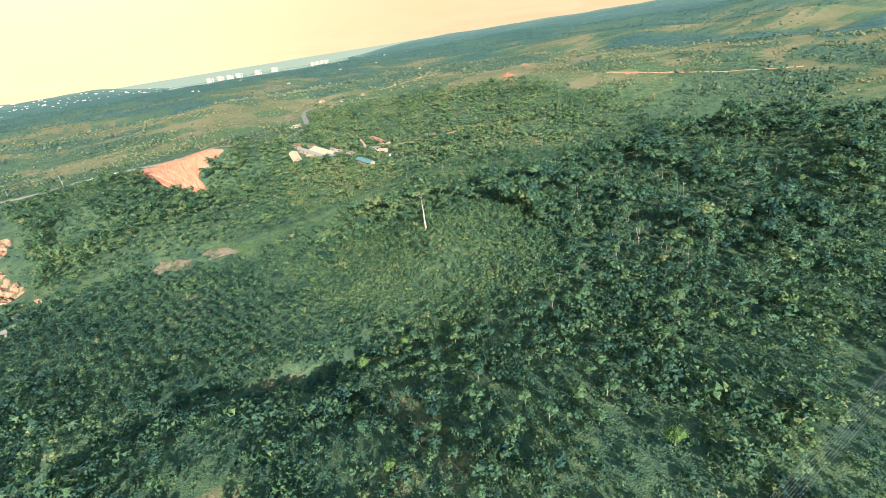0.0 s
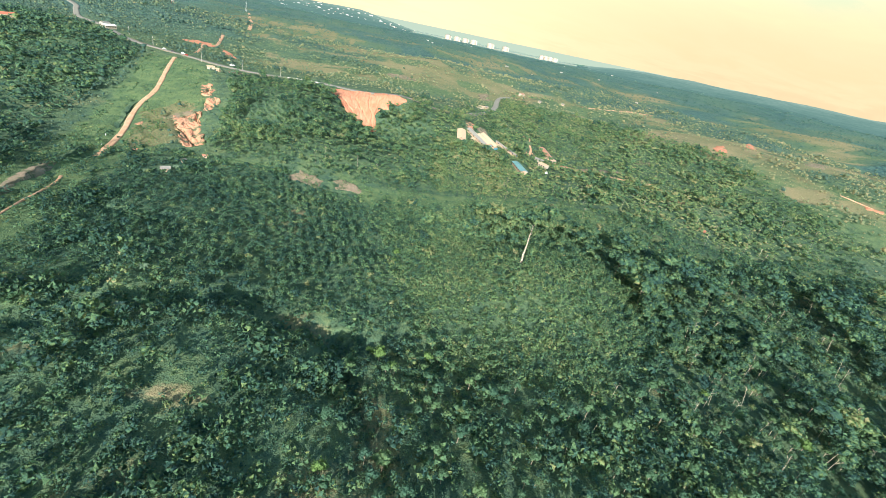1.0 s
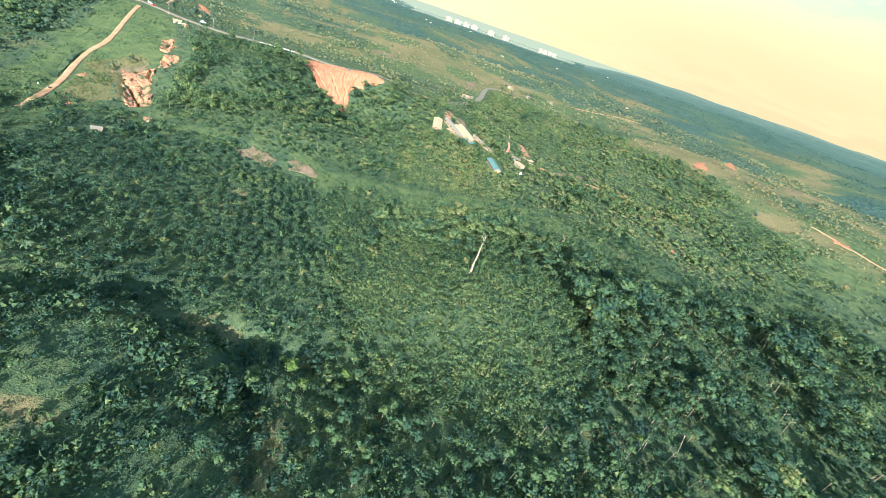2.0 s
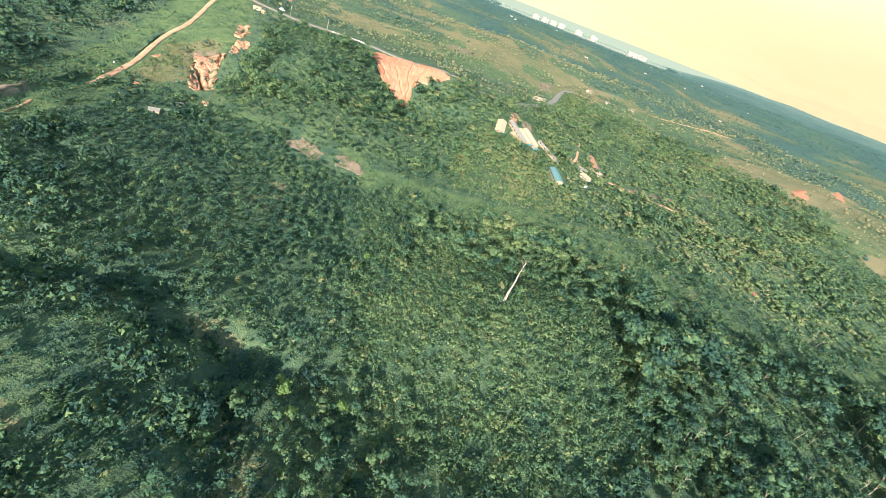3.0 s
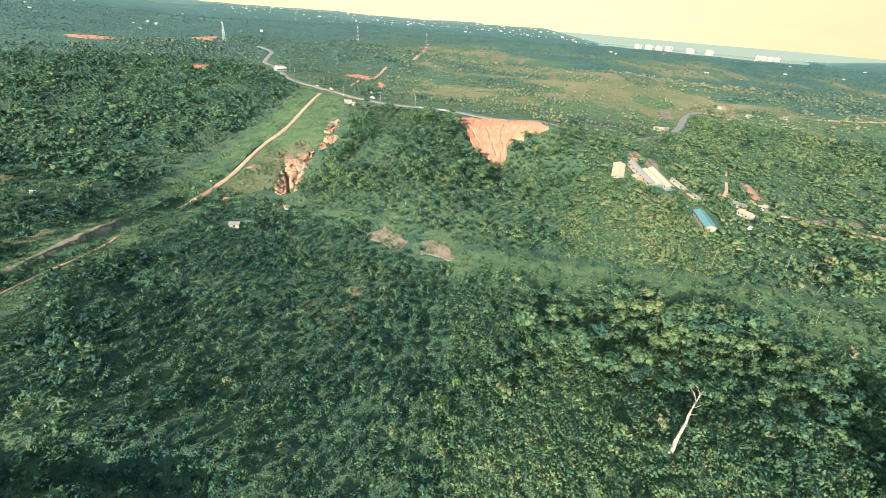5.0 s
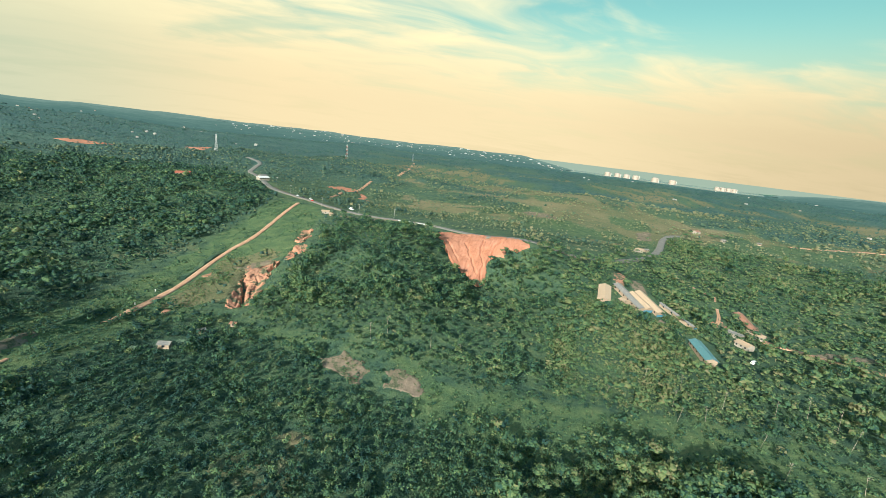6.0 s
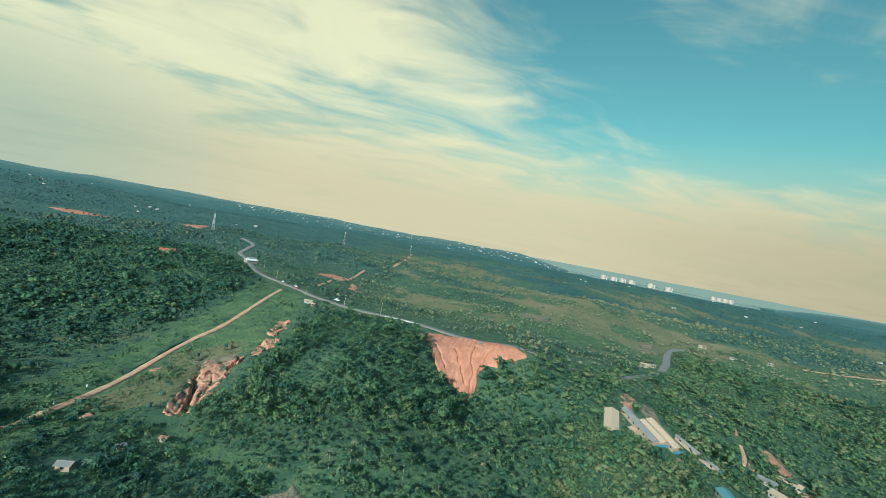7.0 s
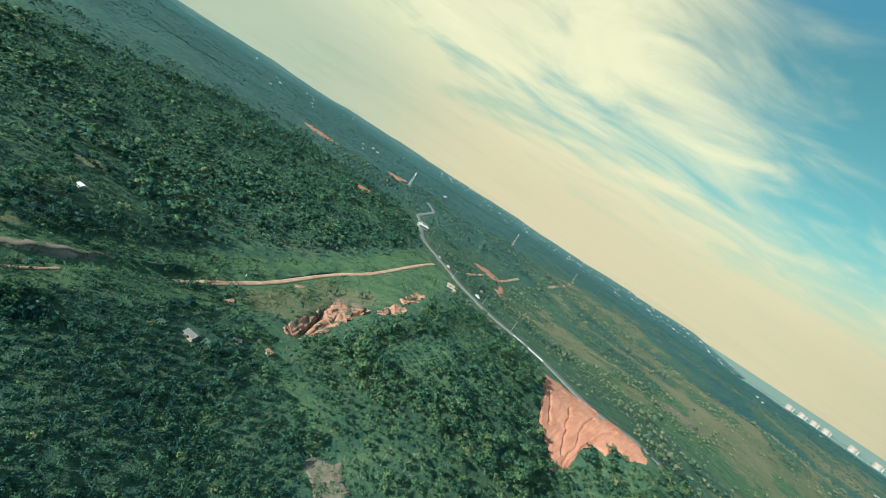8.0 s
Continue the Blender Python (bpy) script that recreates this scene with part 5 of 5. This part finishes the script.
# guard rail along the ridge
e = tagged(root("guard_rail", -36, 548, 0), "white guard rail along the ridge road", "guard rail")
ga, gb = Vector((-50, 549.5)), Vector((-14, 532))
for k in range(13):
    p = ga.lerp(gb, k / 12) - Vector((-36, 548))
    zz = float(height(p.x - 36, p.y + 548))
    bm = bmesh.new()
    beam(bm, (p.x, p.y, zz - 0.3), (p.x, p.y, zz + 1.4), 0.09)
    part("post", bm, white_steel, e)
    if k:
        bm = bmesh.new()
        v = [bm.verts.new((q[0], q[1], q[2] + dz)) for q in (last, (p.x, p.y, zz)) for dz in (0.6, 1.5)]
        bm.faces.new((v[0], v[2], v[3], v[1]))
        bmesh.ops.solidify(bm, geom=bm.faces[:], thickness=0.12)
        part("rail", bm, white_steel, e)
    last = (p.x, p.y, zz)

# utility poles
e = tagged(root("utility_pole", 0, 0, 0), "grey concrete utility pole with a crossarm by the road", "utility pole", "poles along the road")
bm = bmesh.new()
beam(bm, (0, 0, -0.5), (0, 0, 10), 0.22, 0.13, 8)
part("pole", bm, concrete, e)
bm = bmesh.new()
box(bm, -1.1, 1.1, -0.07, 0.07, 9.2, 9.36)
part("crossarm", bm, steel, e)
for s in (-0.9, 0, 0.9):
    bm = bmesh.new()
    beam(bm, (s, 0, 9.36), (s, 0, 9.65), 0.07, 0.05, 6)
    part("insulator", bm, white_steel, e)
POLES = [(-148, 588), (-105, 588), (-60, 569), (-222, 655), (-262, 690)]
for k, (px, py) in enumerate(POLES):
    m = pose(px, py, float(height(px, py)), 0, 0, 60 if px < 60 else 130)
    if k:
        copy_thing(e, m)
    else:
        first_pole = e
        first_m = m
first_pole.matrix_world = first_m


def mast(name, x, y, tall, foot, mats, label):
    """A four-legged lattice mast in painted sections."""
    e = tagged(root(name, x, y, float(height(x, y)), 20), label, "mast")
    n = 8
    for k in range(n):
        a, b = foot * (1 - 0.8 * k / n), foot * (1 - 0.8 * (k + 1) / n)
        z0, z1 = tall * k / n - (0.5 if k == 0 else 0), tall * (k + 1) / n
        q = [(1, 1), (-1, 1), (-1, -1), (1, -1)]
        for c in range(4):
            (sx, sy), (tx, ty) = q[c], q[(c + 1) % 4]
            part("leg", beam(bmesh.new(), (sx * a, sy * a, z0), (sx * b, sy * b, z1), 0.20), mats[k % len(mats)], e)
            part("brace", beam(bmesh.new(), (sx * a, sy * a, z0), (tx * b, ty * b, z1), 0.10), mats[k % len(mats)], e)
            part("brace", beam(bmesh.new(), (tx * a, ty * a, z0), (sx * b, sy * b, z1), 0.10), mats[k % len(mats)], e)
    for k in range(3):
        bm = bmesh.new()
        an = k * 2.1
        beam(bm, (math.cos(an) * 0.9, math.sin(an) * 0.9, tall * (0.86 + 0.04 * k)), (math.cos(an) * 1.5, math.sin(an) * 1.5, tall * (0.86 + 0.04 * k)), 0.9, 0.9, 10)
        part("dish", bm, white_steel, e)
    bm = bmesh.new()
    beam(bm, (0, 0, tall), (0, 0, tall + 5), 0.12)
    part("aerial", bm, steel, e)
    return e


mast("lattice_mast", -635, 1066, 41, 3.0, [steel], "grey steel lattice mast above the woods")
mast("lattice_mast", -414, 1293, 38, 2.6, [red_steel, white_steel], "red and white lattice mast beside houses")
mast("lattice_mast", -372, 1850, 30, 2.2, [steel], "small grey mast at the end of a track")

# the power line near the start
def pylon(x, y, turn):
    e = tagged(root("pylon", x, y, float(height(x, y)), turn), "grey steel lattice pylon carrying many cables", "pylon", "pylons of the line")
    q = [(1, 1), (-1, 1), (-1, -1), (1, -1)]
    for c in range(4):
        bm = bmesh.new()
        sx, sy = q[c]
        beam(bm, (sx * 3, sy * 3, -0.5), (sx * 0.8, sy * 0.8, 36), 0.14)
        part("leg", bm, steel, e)
    for k in range(6):
        a, b = 3 - 2.2 * k / 6, 3 - 2.2 * (k + 1) / 6
        for c in range(4):
            (sx, sy), (tx, ty) = q[c], q[(c + 1) % 4]
            part("brace", beam(bmesh.new(), (sx * a, sy * a, 6 * k), (tx * b, ty * b, 6 * k + 6), 0.07), steel, e)
            part("brace", beam(bmesh.new(), (tx * a, ty * a, 6 * k), (sx * b, sy * b, 6 * k + 6), 0.07), steel, e)
    for k, zz in enumerate((31, 34)):
        bm = bmesh.new()
        box(bm, -0.3, 0.3, -9, 9, zz, zz + 0.4)
        part("crossarm", bm, steel, e)
    return e


LINE_A, LINE_B = Vector((-190, 22, 0)), Vector((330, -16, 0))
way = (LINE_B - LINE_A).normalized()
cross = Vector((-way.y, way.x, 0))
turn_deg = math.degrees(math.atan2(way.y, way.x))
for p in (LINE_A, LINE_B):
    pylon(p.x, p.y, turn_deg)
for off, zz in ((8.6, 34), (8.25, 34.2), (7.9, 34), (7.5, 34.2), (7.2, 34), (6.8, 34.2), (6.4, 34), (6.0, 34.2), (-5.4, 31), (-5.9, 34), (-6.4, 31), (-7.0, 34), (-7.6, 31)):
    pts = []
    for k in range(41):
        s = k / 40
        p = LINE_A.lerp(LINE_B, s) + cross * off
        z = (1 - s) * float(height(LINE_A.x, LINE_A.y)) + s * float(height(LINE_B.x, LINE_B.y)) + zz - 9 * 4 * s * (1 - s) * 0.35
        pts.append((p.x, p.y, z))
    bm = bmesh.new()
    for a, b in zip(pts[:-1], pts[1:]):
        beam(bm, a, b, 0.013, sides=3)
    me = bpy.data.meshes.new("power_cable")
    bm.to_mesh(me)
    bm.free()
    tagged(link("power_cable", me, cable_grey), "thin grey overhead power cable above the scrub", "cable", "cables of the line")


# ---------------------------------------------------------------- far shore, tanks and town
# The sea's colour is greyed and paled: haze over the bay, painted in.
def build_water(n, b):
    w = n.noise(place(n), 0.02, 4)
    put(n, b, color=n.ramp(w, [(0.3, (0.15, 0.21, 0.18)), (0.7, (0.20, 0.26, 0.22))]), rough=0.22, normal=bump(n, n.noise(place(n), 0.3, 3), 0.2, 0.3))


water_mat = material("hazed_sea_water", build_water)


def sector(name, r0, r1, a0, a1, z, mat, steps=60):
    bm = bmesh.new()
    rows = []
    for k in range(steps + 1):
        a = radians(a0 + (a1 - a0) * k / steps)
        rows.append([bm.verts.new((MID[0] + r * math.sin(a), MID[1] + r * math.cos(a), z)) for r in (r0, r1)])
    for p, q in zip(rows[:-1], rows[1:]):
        bm.faces.new((p[0], p[1], q[1], q[0]))
    me = bpy.data.meshes.new(name)
    bm.to_mesh(me)
    bm.free()
    return link(name, me, mat)


tagged(sector("water", 3600, 4640, 2, 37, SEA_LEVEL, water_mat), "teal sea of a wide bay, paled for haze", "sea", kind="structure")


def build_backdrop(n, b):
    """Far land and sea: haze is painted as emission, paler with distance and towards the sky."""
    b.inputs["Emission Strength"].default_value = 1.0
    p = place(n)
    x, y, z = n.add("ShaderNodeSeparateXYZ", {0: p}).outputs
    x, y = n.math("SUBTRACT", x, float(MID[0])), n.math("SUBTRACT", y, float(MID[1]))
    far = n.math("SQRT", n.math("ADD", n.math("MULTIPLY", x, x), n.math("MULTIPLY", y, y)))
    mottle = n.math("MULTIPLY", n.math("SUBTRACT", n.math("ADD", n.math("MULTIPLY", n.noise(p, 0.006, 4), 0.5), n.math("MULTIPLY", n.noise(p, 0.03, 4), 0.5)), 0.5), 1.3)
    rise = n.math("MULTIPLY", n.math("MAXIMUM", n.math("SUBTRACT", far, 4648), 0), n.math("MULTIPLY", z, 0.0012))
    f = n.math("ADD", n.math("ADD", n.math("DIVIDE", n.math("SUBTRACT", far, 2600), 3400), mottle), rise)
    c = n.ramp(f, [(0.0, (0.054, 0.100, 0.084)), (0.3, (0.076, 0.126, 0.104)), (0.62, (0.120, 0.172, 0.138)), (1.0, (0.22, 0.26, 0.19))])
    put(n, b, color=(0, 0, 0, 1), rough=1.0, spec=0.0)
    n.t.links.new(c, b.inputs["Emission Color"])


backdrop_mat = material("painted_haze", build_backdrop)
ring_a, ring_r = np.meshgrid(np.radians(np.arange(-180, 180.1, 0.75)), np.concatenate([[2690.0], np.linspace(2740, 4638, 26)]))
ring_x, ring_y = MID[0] + ring_r * np.sin(ring_a), MID[1] + ring_r * np.cos(ring_a)
ring_z = ground(ring_x, ring_y) + np.where(ring_r < 2700, -8.0, 4.0 + 9 * fractal(ring_x, ring_y, 160, 93, 3))
ring_z = np.where(ground(ring_x, ring_y) < SEA_LEVEL + 3, ground(ring_x, ring_y) - 4, ring_z)
ii = np.arange(ring_z.size).reshape(ring_z.shape)
me = quick_mesh("backdrop", np.stack([ring_x, ring_y, ring_z], -1).reshape(-1, 3), np.stack([ii[:-1, :-1], ii[:-1, 1:], ii[1:, 1:], ii[1:, :-1]], -1).reshape(-1, 4))
me.polygons.foreach_set("use_smooth", np.ones(len(me.polygons), bool))
tagged(link("backdrop", me, backdrop_mat), "glowing backdrop ring of far woodland in painted blue-green haze", "distance", kind="structure")
bm = bmesh.new()
rows = []
for k in range(361):
    a = radians(-180 + k)
    rr = 4660
    x, y = MID[0] + rr * math.sin(a), MID[1] + rr * math.cos(a)
    top = 118 - 0.0062 * rr + 6 * (fractal(np.array(k * 7.0), np.array(3.0), 30, 91) - 0.5)
    rows.append([bm.verts.new((x, y, 0)), bm.verts.new((x, y, float(top)))])
for p, q in zip(rows[:-1], rows[1:]):
    bm.faces.new((p[0], p[1], q[1], q[0]))
me = bpy.data.meshes.new("backdrop")
bm.to_mesh(me)
bm.free()
tagged(link("backdrop", me, backdrop_mat), "glowing backdrop wall of painted blue-green haze at the horizon", "distance", kind="structure")


def tank(x, y, radius, tall):
    z = float(ground(x, y))
    e = tagged(root("storage_tank", x, y, z), "huge pale domed storage tank by the bay", "tank", "tanks by the bay")
    bm = bmesh.new()
    beam(bm, (0, 0, -3), (0, 0, tall), radius, radius, 28)
    part("shell", bm, tank_white, e)
    bm = bmesh.new()
    bmesh.ops.create_uvsphere(bm, u_segments=28, v_segments=10, radius=1)
    bmesh.ops.delete(bm, geom=[v for v in bm.verts if v.co.z < -0.01], context="VERTS")
    for v in bm.verts:
        v.co = Vector((v.co.x * radius, v.co.y * radius, tall + v.co.z * radius * 0.42))
    part("dome", bm, tank_white, e)
    bm = bmesh.new()
    box(bm, radius * 0.98, radius + 6, -5, 5, -3, tall + 3)
    part("stair_tower", bm, concrete, e)
    return e


for tx, ty, tr, th in ((751, 4238, 30, 38), (830, 4224, 30, 38), (902, 4210, 29, 38), (973, 4195, 31, 38), (1119, 4159, 33, 40), (1247, 4124, 33, 38),
                       (1551, 4020, 22, 32), (1588, 4008, 22, 32), (1625, 3993, 22, 32), (1660, 3981, 20, 32)):
    tank(tx, ty, tr * 0.8, th * 0.8)

town_wall = paint("town_wall", (0.46, 0.42, 0.38))
town_r = np.random.default_rng(77)
prototypes = []
for k, (l, w, h, rm) in enumerate(((16, 10, 5, cream_roof), (22, 11, 6, grey_roof), (13, 9, 5, rust_roof), (34, 14, 8, white_steel))):
    prototypes.append((l, w, h, rm))


def town(count, a0, a1, r0, r1, grp, label, size=1.0):
    made = []
    for k in range(count):
        a, rr = radians(town_r.uniform(a0, a1)), r0 + (r1 - r0) * town_r.uniform() ** 1.3
        x, y = MID[0] + rr * math.sin(a), MID[1] + rr * math.cos(a)
        t, s = town_r.uniform(0, 180), size * town_r.uniform(0.8, 1.5) * max(0.6, rr / 5200)
        j = k % 4
        if k < 4:
            l, w, h, rm = prototypes[j]
            ob = building("town_house", x, y, t, l, w, h, town_wall, rm, label, "house", 0, False, group=grp, sink=-2)
            ob.scale = (s, s, s)
            made.append(ob)
        else:
            ob = copy_thing(made[j], pose(x, y, float(ground(x, y)) + (8.0 if rr > 2700 else 2.0), 0, 0, t))
            ob.scale = (s, s, s)


town(230, -36, -4, 2900, 4500, "houses of the distant town", "pale house of the distant town among trees", 0.5)
town(60, -8, 6, 3000, 4450, "houses along the shore", "pale building along the distant shore", 0.7)
town(26, -62, -34, 1500, 3600, "scattered far houses", "pale house among far woods", 0.7)
town(14, 5, 40, 1200, 2900, "scattered farm houses", "small pale house on the far hills", 0.55)

# ---------------------------------------------------------------- single trees and plants
def build_tree_leaf(n, b):
    rnd = n.add("ShaderNodeObjectInfo").outputs["Random"]
    f = n.math("ADD", n.math("MULTIPLY", rnd, 0.36), n.math("MULTIPLY", n.noise(place(n), 3.0, 3, 0.75), 0.42))
    leafy(n, b, n.ramp(f, GREENS))


tree_leaf = material("tree_foliage", build_tree_leaf)


def build_bright_leaf(n, b):
    leafy(n, b, n.ramp(n.noise(place(n), 1.6, 3, 0.65), [(0.0, (0.075, 0.145, 0.05)), (1.0, (0.15, 0.235, 0.065))]))


bright_leaf = material("bright_young_foliage", build_bright_leaf)


def crown_mesh(shape, name="crown"):
    v = shape[0].reshape(-1, 3)
    return quick_mesh(name, v, np.arange(len(v)).reshape(-1, 3), None, shape[1].reshape(-1, 3))


CROWNS = [crown_mesh(crown_shape(8, 130, 0.11, 700 + k)) for k in range(7)]
for me in CROWNS:
    me.materials.append(tree_leaf)
TRUNKS = []
for k in range(5):
    v, f = trunk_shape(800 + k)
    me = quick_mesh("trunk", v, f)
    me.materials.append(bark_mat)
    TRUNKS.append(me)
BRIGHT = [crown_mesh(crown_shape(8, 150, 0.12, 720 + k)) for k in range(3)]
for me in BRIGHT:
    me.materials.append(bright_leaf)


def single_tree(name, x, y, rad, tall, crown, label, group, turn=0.0, base=0.55):
    e = tagged(root(name, x, y, float(height(x, y)), turn), label, "tree", group)
    t = new("trunk", TRUNKS[int(abs(x * 7 + y)) % len(TRUNKS)])
    t.parent = e
    t.scale = (0.05 * rad + 0.06, 0.05 * rad + 0.06, tall * 0.9)
    c = new("crown", crown)
    c.parent = e
    c.location = (0, 0, tall - rad * base)
    c.scale = (rad, rad, rad * 0.95)
    return e


tr = np.random.default_rng(90)
x, y = jitter_grid(25, 235, 45, 135, 6.6, 91)
ok = free(x, y) & (inside(x, y, EAST_WOOD) | ~inside(x, y, CLEARING)) & in_view(x, y)
x, y = x[ok], y[ok]
pick = tr.permutation(len(x))[:285]
for k in pick:
    rad = float(np.clip(tr.normal(1.85, 0.5), 1.1, 3.4))
    single_tree("tree", float(x[k]), float(y[k]), rad, rad * float(tr.uniform(2.0, 2.9)), CROWNS[int(tr.integers(0, len(CROWNS)))],
                "leafy green broadleaf tree standing in dense scrub", "trees of the near scrub", float(tr.uniform(0, 360)))
for k, (bx, by, br) in enumerate(((79, 36, 2.6), (43, 136, 3.0), (54, 214, 2.2), (192, 91, 2.8), (25, 81, 2.4), (61, 134, 2.4), (47, 128, 2.2), (40, 142, 2.0), (52, 205, 1.8), (165, 112, 2.0))):
    single_tree("bright_tree", bx, by, br, br * 2.0, BRIGHT[k % 3], "bright yellow-green young tree above the scrub", "bright young trees", 40.0 * k)


def bare_trunk(name, x, y, tall, foot, lean, label, seed, mat=pale_wood, fork=True):
    """A dead standing trunk: crooked, tapered, broken at the top, with stubs."""
    r = random.Random(seed)
    e = tagged(root(name, x, y, float(height(x, y)) - 0.4), label, "dead tree")
    pts, rr = [], []
    n = 9
    for k in range(n + 1):
        s = k / n
        pts.append(Vector((lean[0] * s + r.uniform(-0.12, 0.12) * foot * 2, lean[1] * s + r.uniform(-0.12, 0.12) * foot * 2, tall * s)))
        rr.append(foot * (1 - 0.72 * s) * r.uniform(0.85, 1.15))
    bm = bmesh.new()
    rings = []
    for p, q in zip(pts, rr):
        rings.append([bm.verts.new(p + Vector((math.cos(a) * q * r.uniform(0.8, 1.2), math.sin(a) * q * r.uniform(0.8, 1.2), r.uniform(-0.1, 0.1)))) for a in (2 * math.pi * s / 8 for s in range(8))])
    for a, b in zip(rings[:-1], rings[1:]):
        for s in range(8):
            bm.faces.new((a[s], a[(s + 1) % 8], b[(s + 1) % 8], b[s]))
    bm.faces.new(rings[-1])
    part("trunk", bm, mat, e)
    for k in range(7 if fork else 4):
        p = pts[n - k % 4]
        a, up = r.uniform(0, 6.28), r.uniform(0.2, 1.0)
        bm = bmesh.new()
        l = tall * r.uniform(0.06, 0.15)
        mid = p + Vector((math.cos(a), math.sin(a), up)) * l * 0.6
        beam(bm, p, mid, foot * 0.2, foot * 0.13, 5)
        beam(bm, mid, mid + Vector((math.cos(a + 0.5), math.sin(a + 0.5), up * 0.6)) * l * 0.6, foot * 0.13, foot * 0.05, 5)
        part("branch", bm, mat, e)
    return e


bare_trunk("dead_tree", 113.7, 191.9, 19.3, 0.55, (1.8, 2.2), "tall pale dead trunk leaning above low shrubs", 5)
# slender pale-stemmed trees
SLENDER = [(209, 168, 11), (161, 107, 11), (150, 101, 9), (284, 171, 11), (200, 123, 10), (106, 92, 8), (121, 107, 8), (333, 257, 12), (157, 353, 11), (169, 335, 13), (160, 328, 9), (173, 291, 9),
           (197, 289, 9), (118, 336, 9), (148, 326, 9), (140, 356, 10), (174, 311, 8), (232, 202, 12), (250, 190, 11), (185, 150, 9), (262, 148, 11), (215, 120, 10), (300, 190, 12), (243, 165, 11)]
sr = random.Random(12)
x, y = jitter_grid(-60, 420, 60, 470, 21, 95)
ok = free(x, y) & (inside(x, y, HILL_WOOD) | inside(x, y, EAST_WOOD) | inside(x, y, KNOLL_WOOD))
SLENDER += [(float(a), float(b), 9 + 3 * sr.random()) for a, b in zip(x[ok], y[ok])]
for k, (sx, sy, sh) in enumerate(SLENDER[:150]):
    e = tagged(root("slender_tree", sx, sy, float(height(sx, sy)) - 0.3), "slender pale-stemmed tree with a thin crown", "tree", "slender trees")
    lx, ly = sr.uniform(-1.6, 1.6), sr.uniform(-1.6, 1.6)
    bm = bmesh.new()
    beam(bm, (0, 0, 0), (lx * 0.5, ly * 0.5, sh * 0.55), 0.09, 0.07, 6)
    beam(bm, (lx * 0.5, ly * 0.5, sh * 0.55), (lx, ly, sh), 0.07, 0.04, 6)
    part("trunk", bm, pale_wood, e)
    for q in range(3):
        a = sr.uniform(0, 6.28)
        bm = bmesh.new()
        beam(bm, (lx * 0.8, ly * 0.8, sh * (0.72 + 0.08 * q)), (lx * 0.8 + math.cos(a) * 1.5, ly * 0.8 + math.sin(a) * 1.5, sh * (0.86 + 0.07 * q)), 0.07, 0.03, 4)
        part("branch", bm, pale_wood, e)
    if k % 3:
        c = new("crown", CROWNS[k % len(CROWNS)])
        c.parent = e
        c.location = (lx, ly, sh)
        c.scale = (1.5, 1.5, 1.3)

# banana-like plants with large arching leaves
banana_leaf = paint("banana_leaf", (0.11, 0.17, 0.10), 0.45)


def big_leaf_plant(x, y, size, seed):
    r = random.Random(seed)
    e = tagged(root("banana_plant", x, y, float(height(x, y)), r.uniform(0, 360)), "pale green banana plant with long arching leaves", "banana plant", "banana plants")
    bm = bmesh.new()
    beam(bm, (0, 0, -0.2), (0, 0, size * 0.55), 0.16, 0.1, 7)
    part("stem", bm, bright_leaf, e)
    for k in range(9):
        a = 2 * math.pi * k / 9 + r.uniform(-0.2, 0.2)
        l, w = size * r.uniform(0.6, 0.9), size * 0.12
        bm = bmesh.new()
        prev = None
        for q in range(6):
            s = q / 5
            rr, zz = l * s, size * 0.55 + l * (0.75 * s - 0.85 * s * s)
            ww = w * math.sin(math.pi * min(s * 0.9 + 0.08, 1))
            c, sn = math.cos(a), math.sin(a)
            row = [bm.verts.new((c * rr - sn * o, sn * rr + c * o, zz + abs(o) * 0.35)) for o in (-ww, 0, ww)]
            if prev:
                for m in range(2):
                    bm.faces.new((prev[m], prev[m + 1], row[m + 1], row[m]))
            prev = row
        part("leaf", bm, banana_leaf, e)
    return e


for k, (bx, by) in enumerate(((-51, 180), (-46, 165), (-41, 135), (-43, 138), (-92, 286), (-74, 306), (-66, 262), (-30, 122), (-80, 300))):
    big_leaf_plant(bx, by, 3.4, 60 + k)

# white marker posts beside the track
for k, (px, py) in enumerate(((-136, 332), (-144, 355), (-125, 312))):
    e = tagged(root("marker_post", px, py, float(height(px, py))), "short white marker post beside the dirt track", "post", "posts by the track")
    bm = bmesh.new()
    box(bm, -0.25, 0.25, -0.25, 0.25, -0.2, 1.3)
    bmesh.ops.bevel(bm, geom=bm.edges[:], offset=0.06, segments=1, affect="EDGES")
    part("post", bm, white_steel, e)
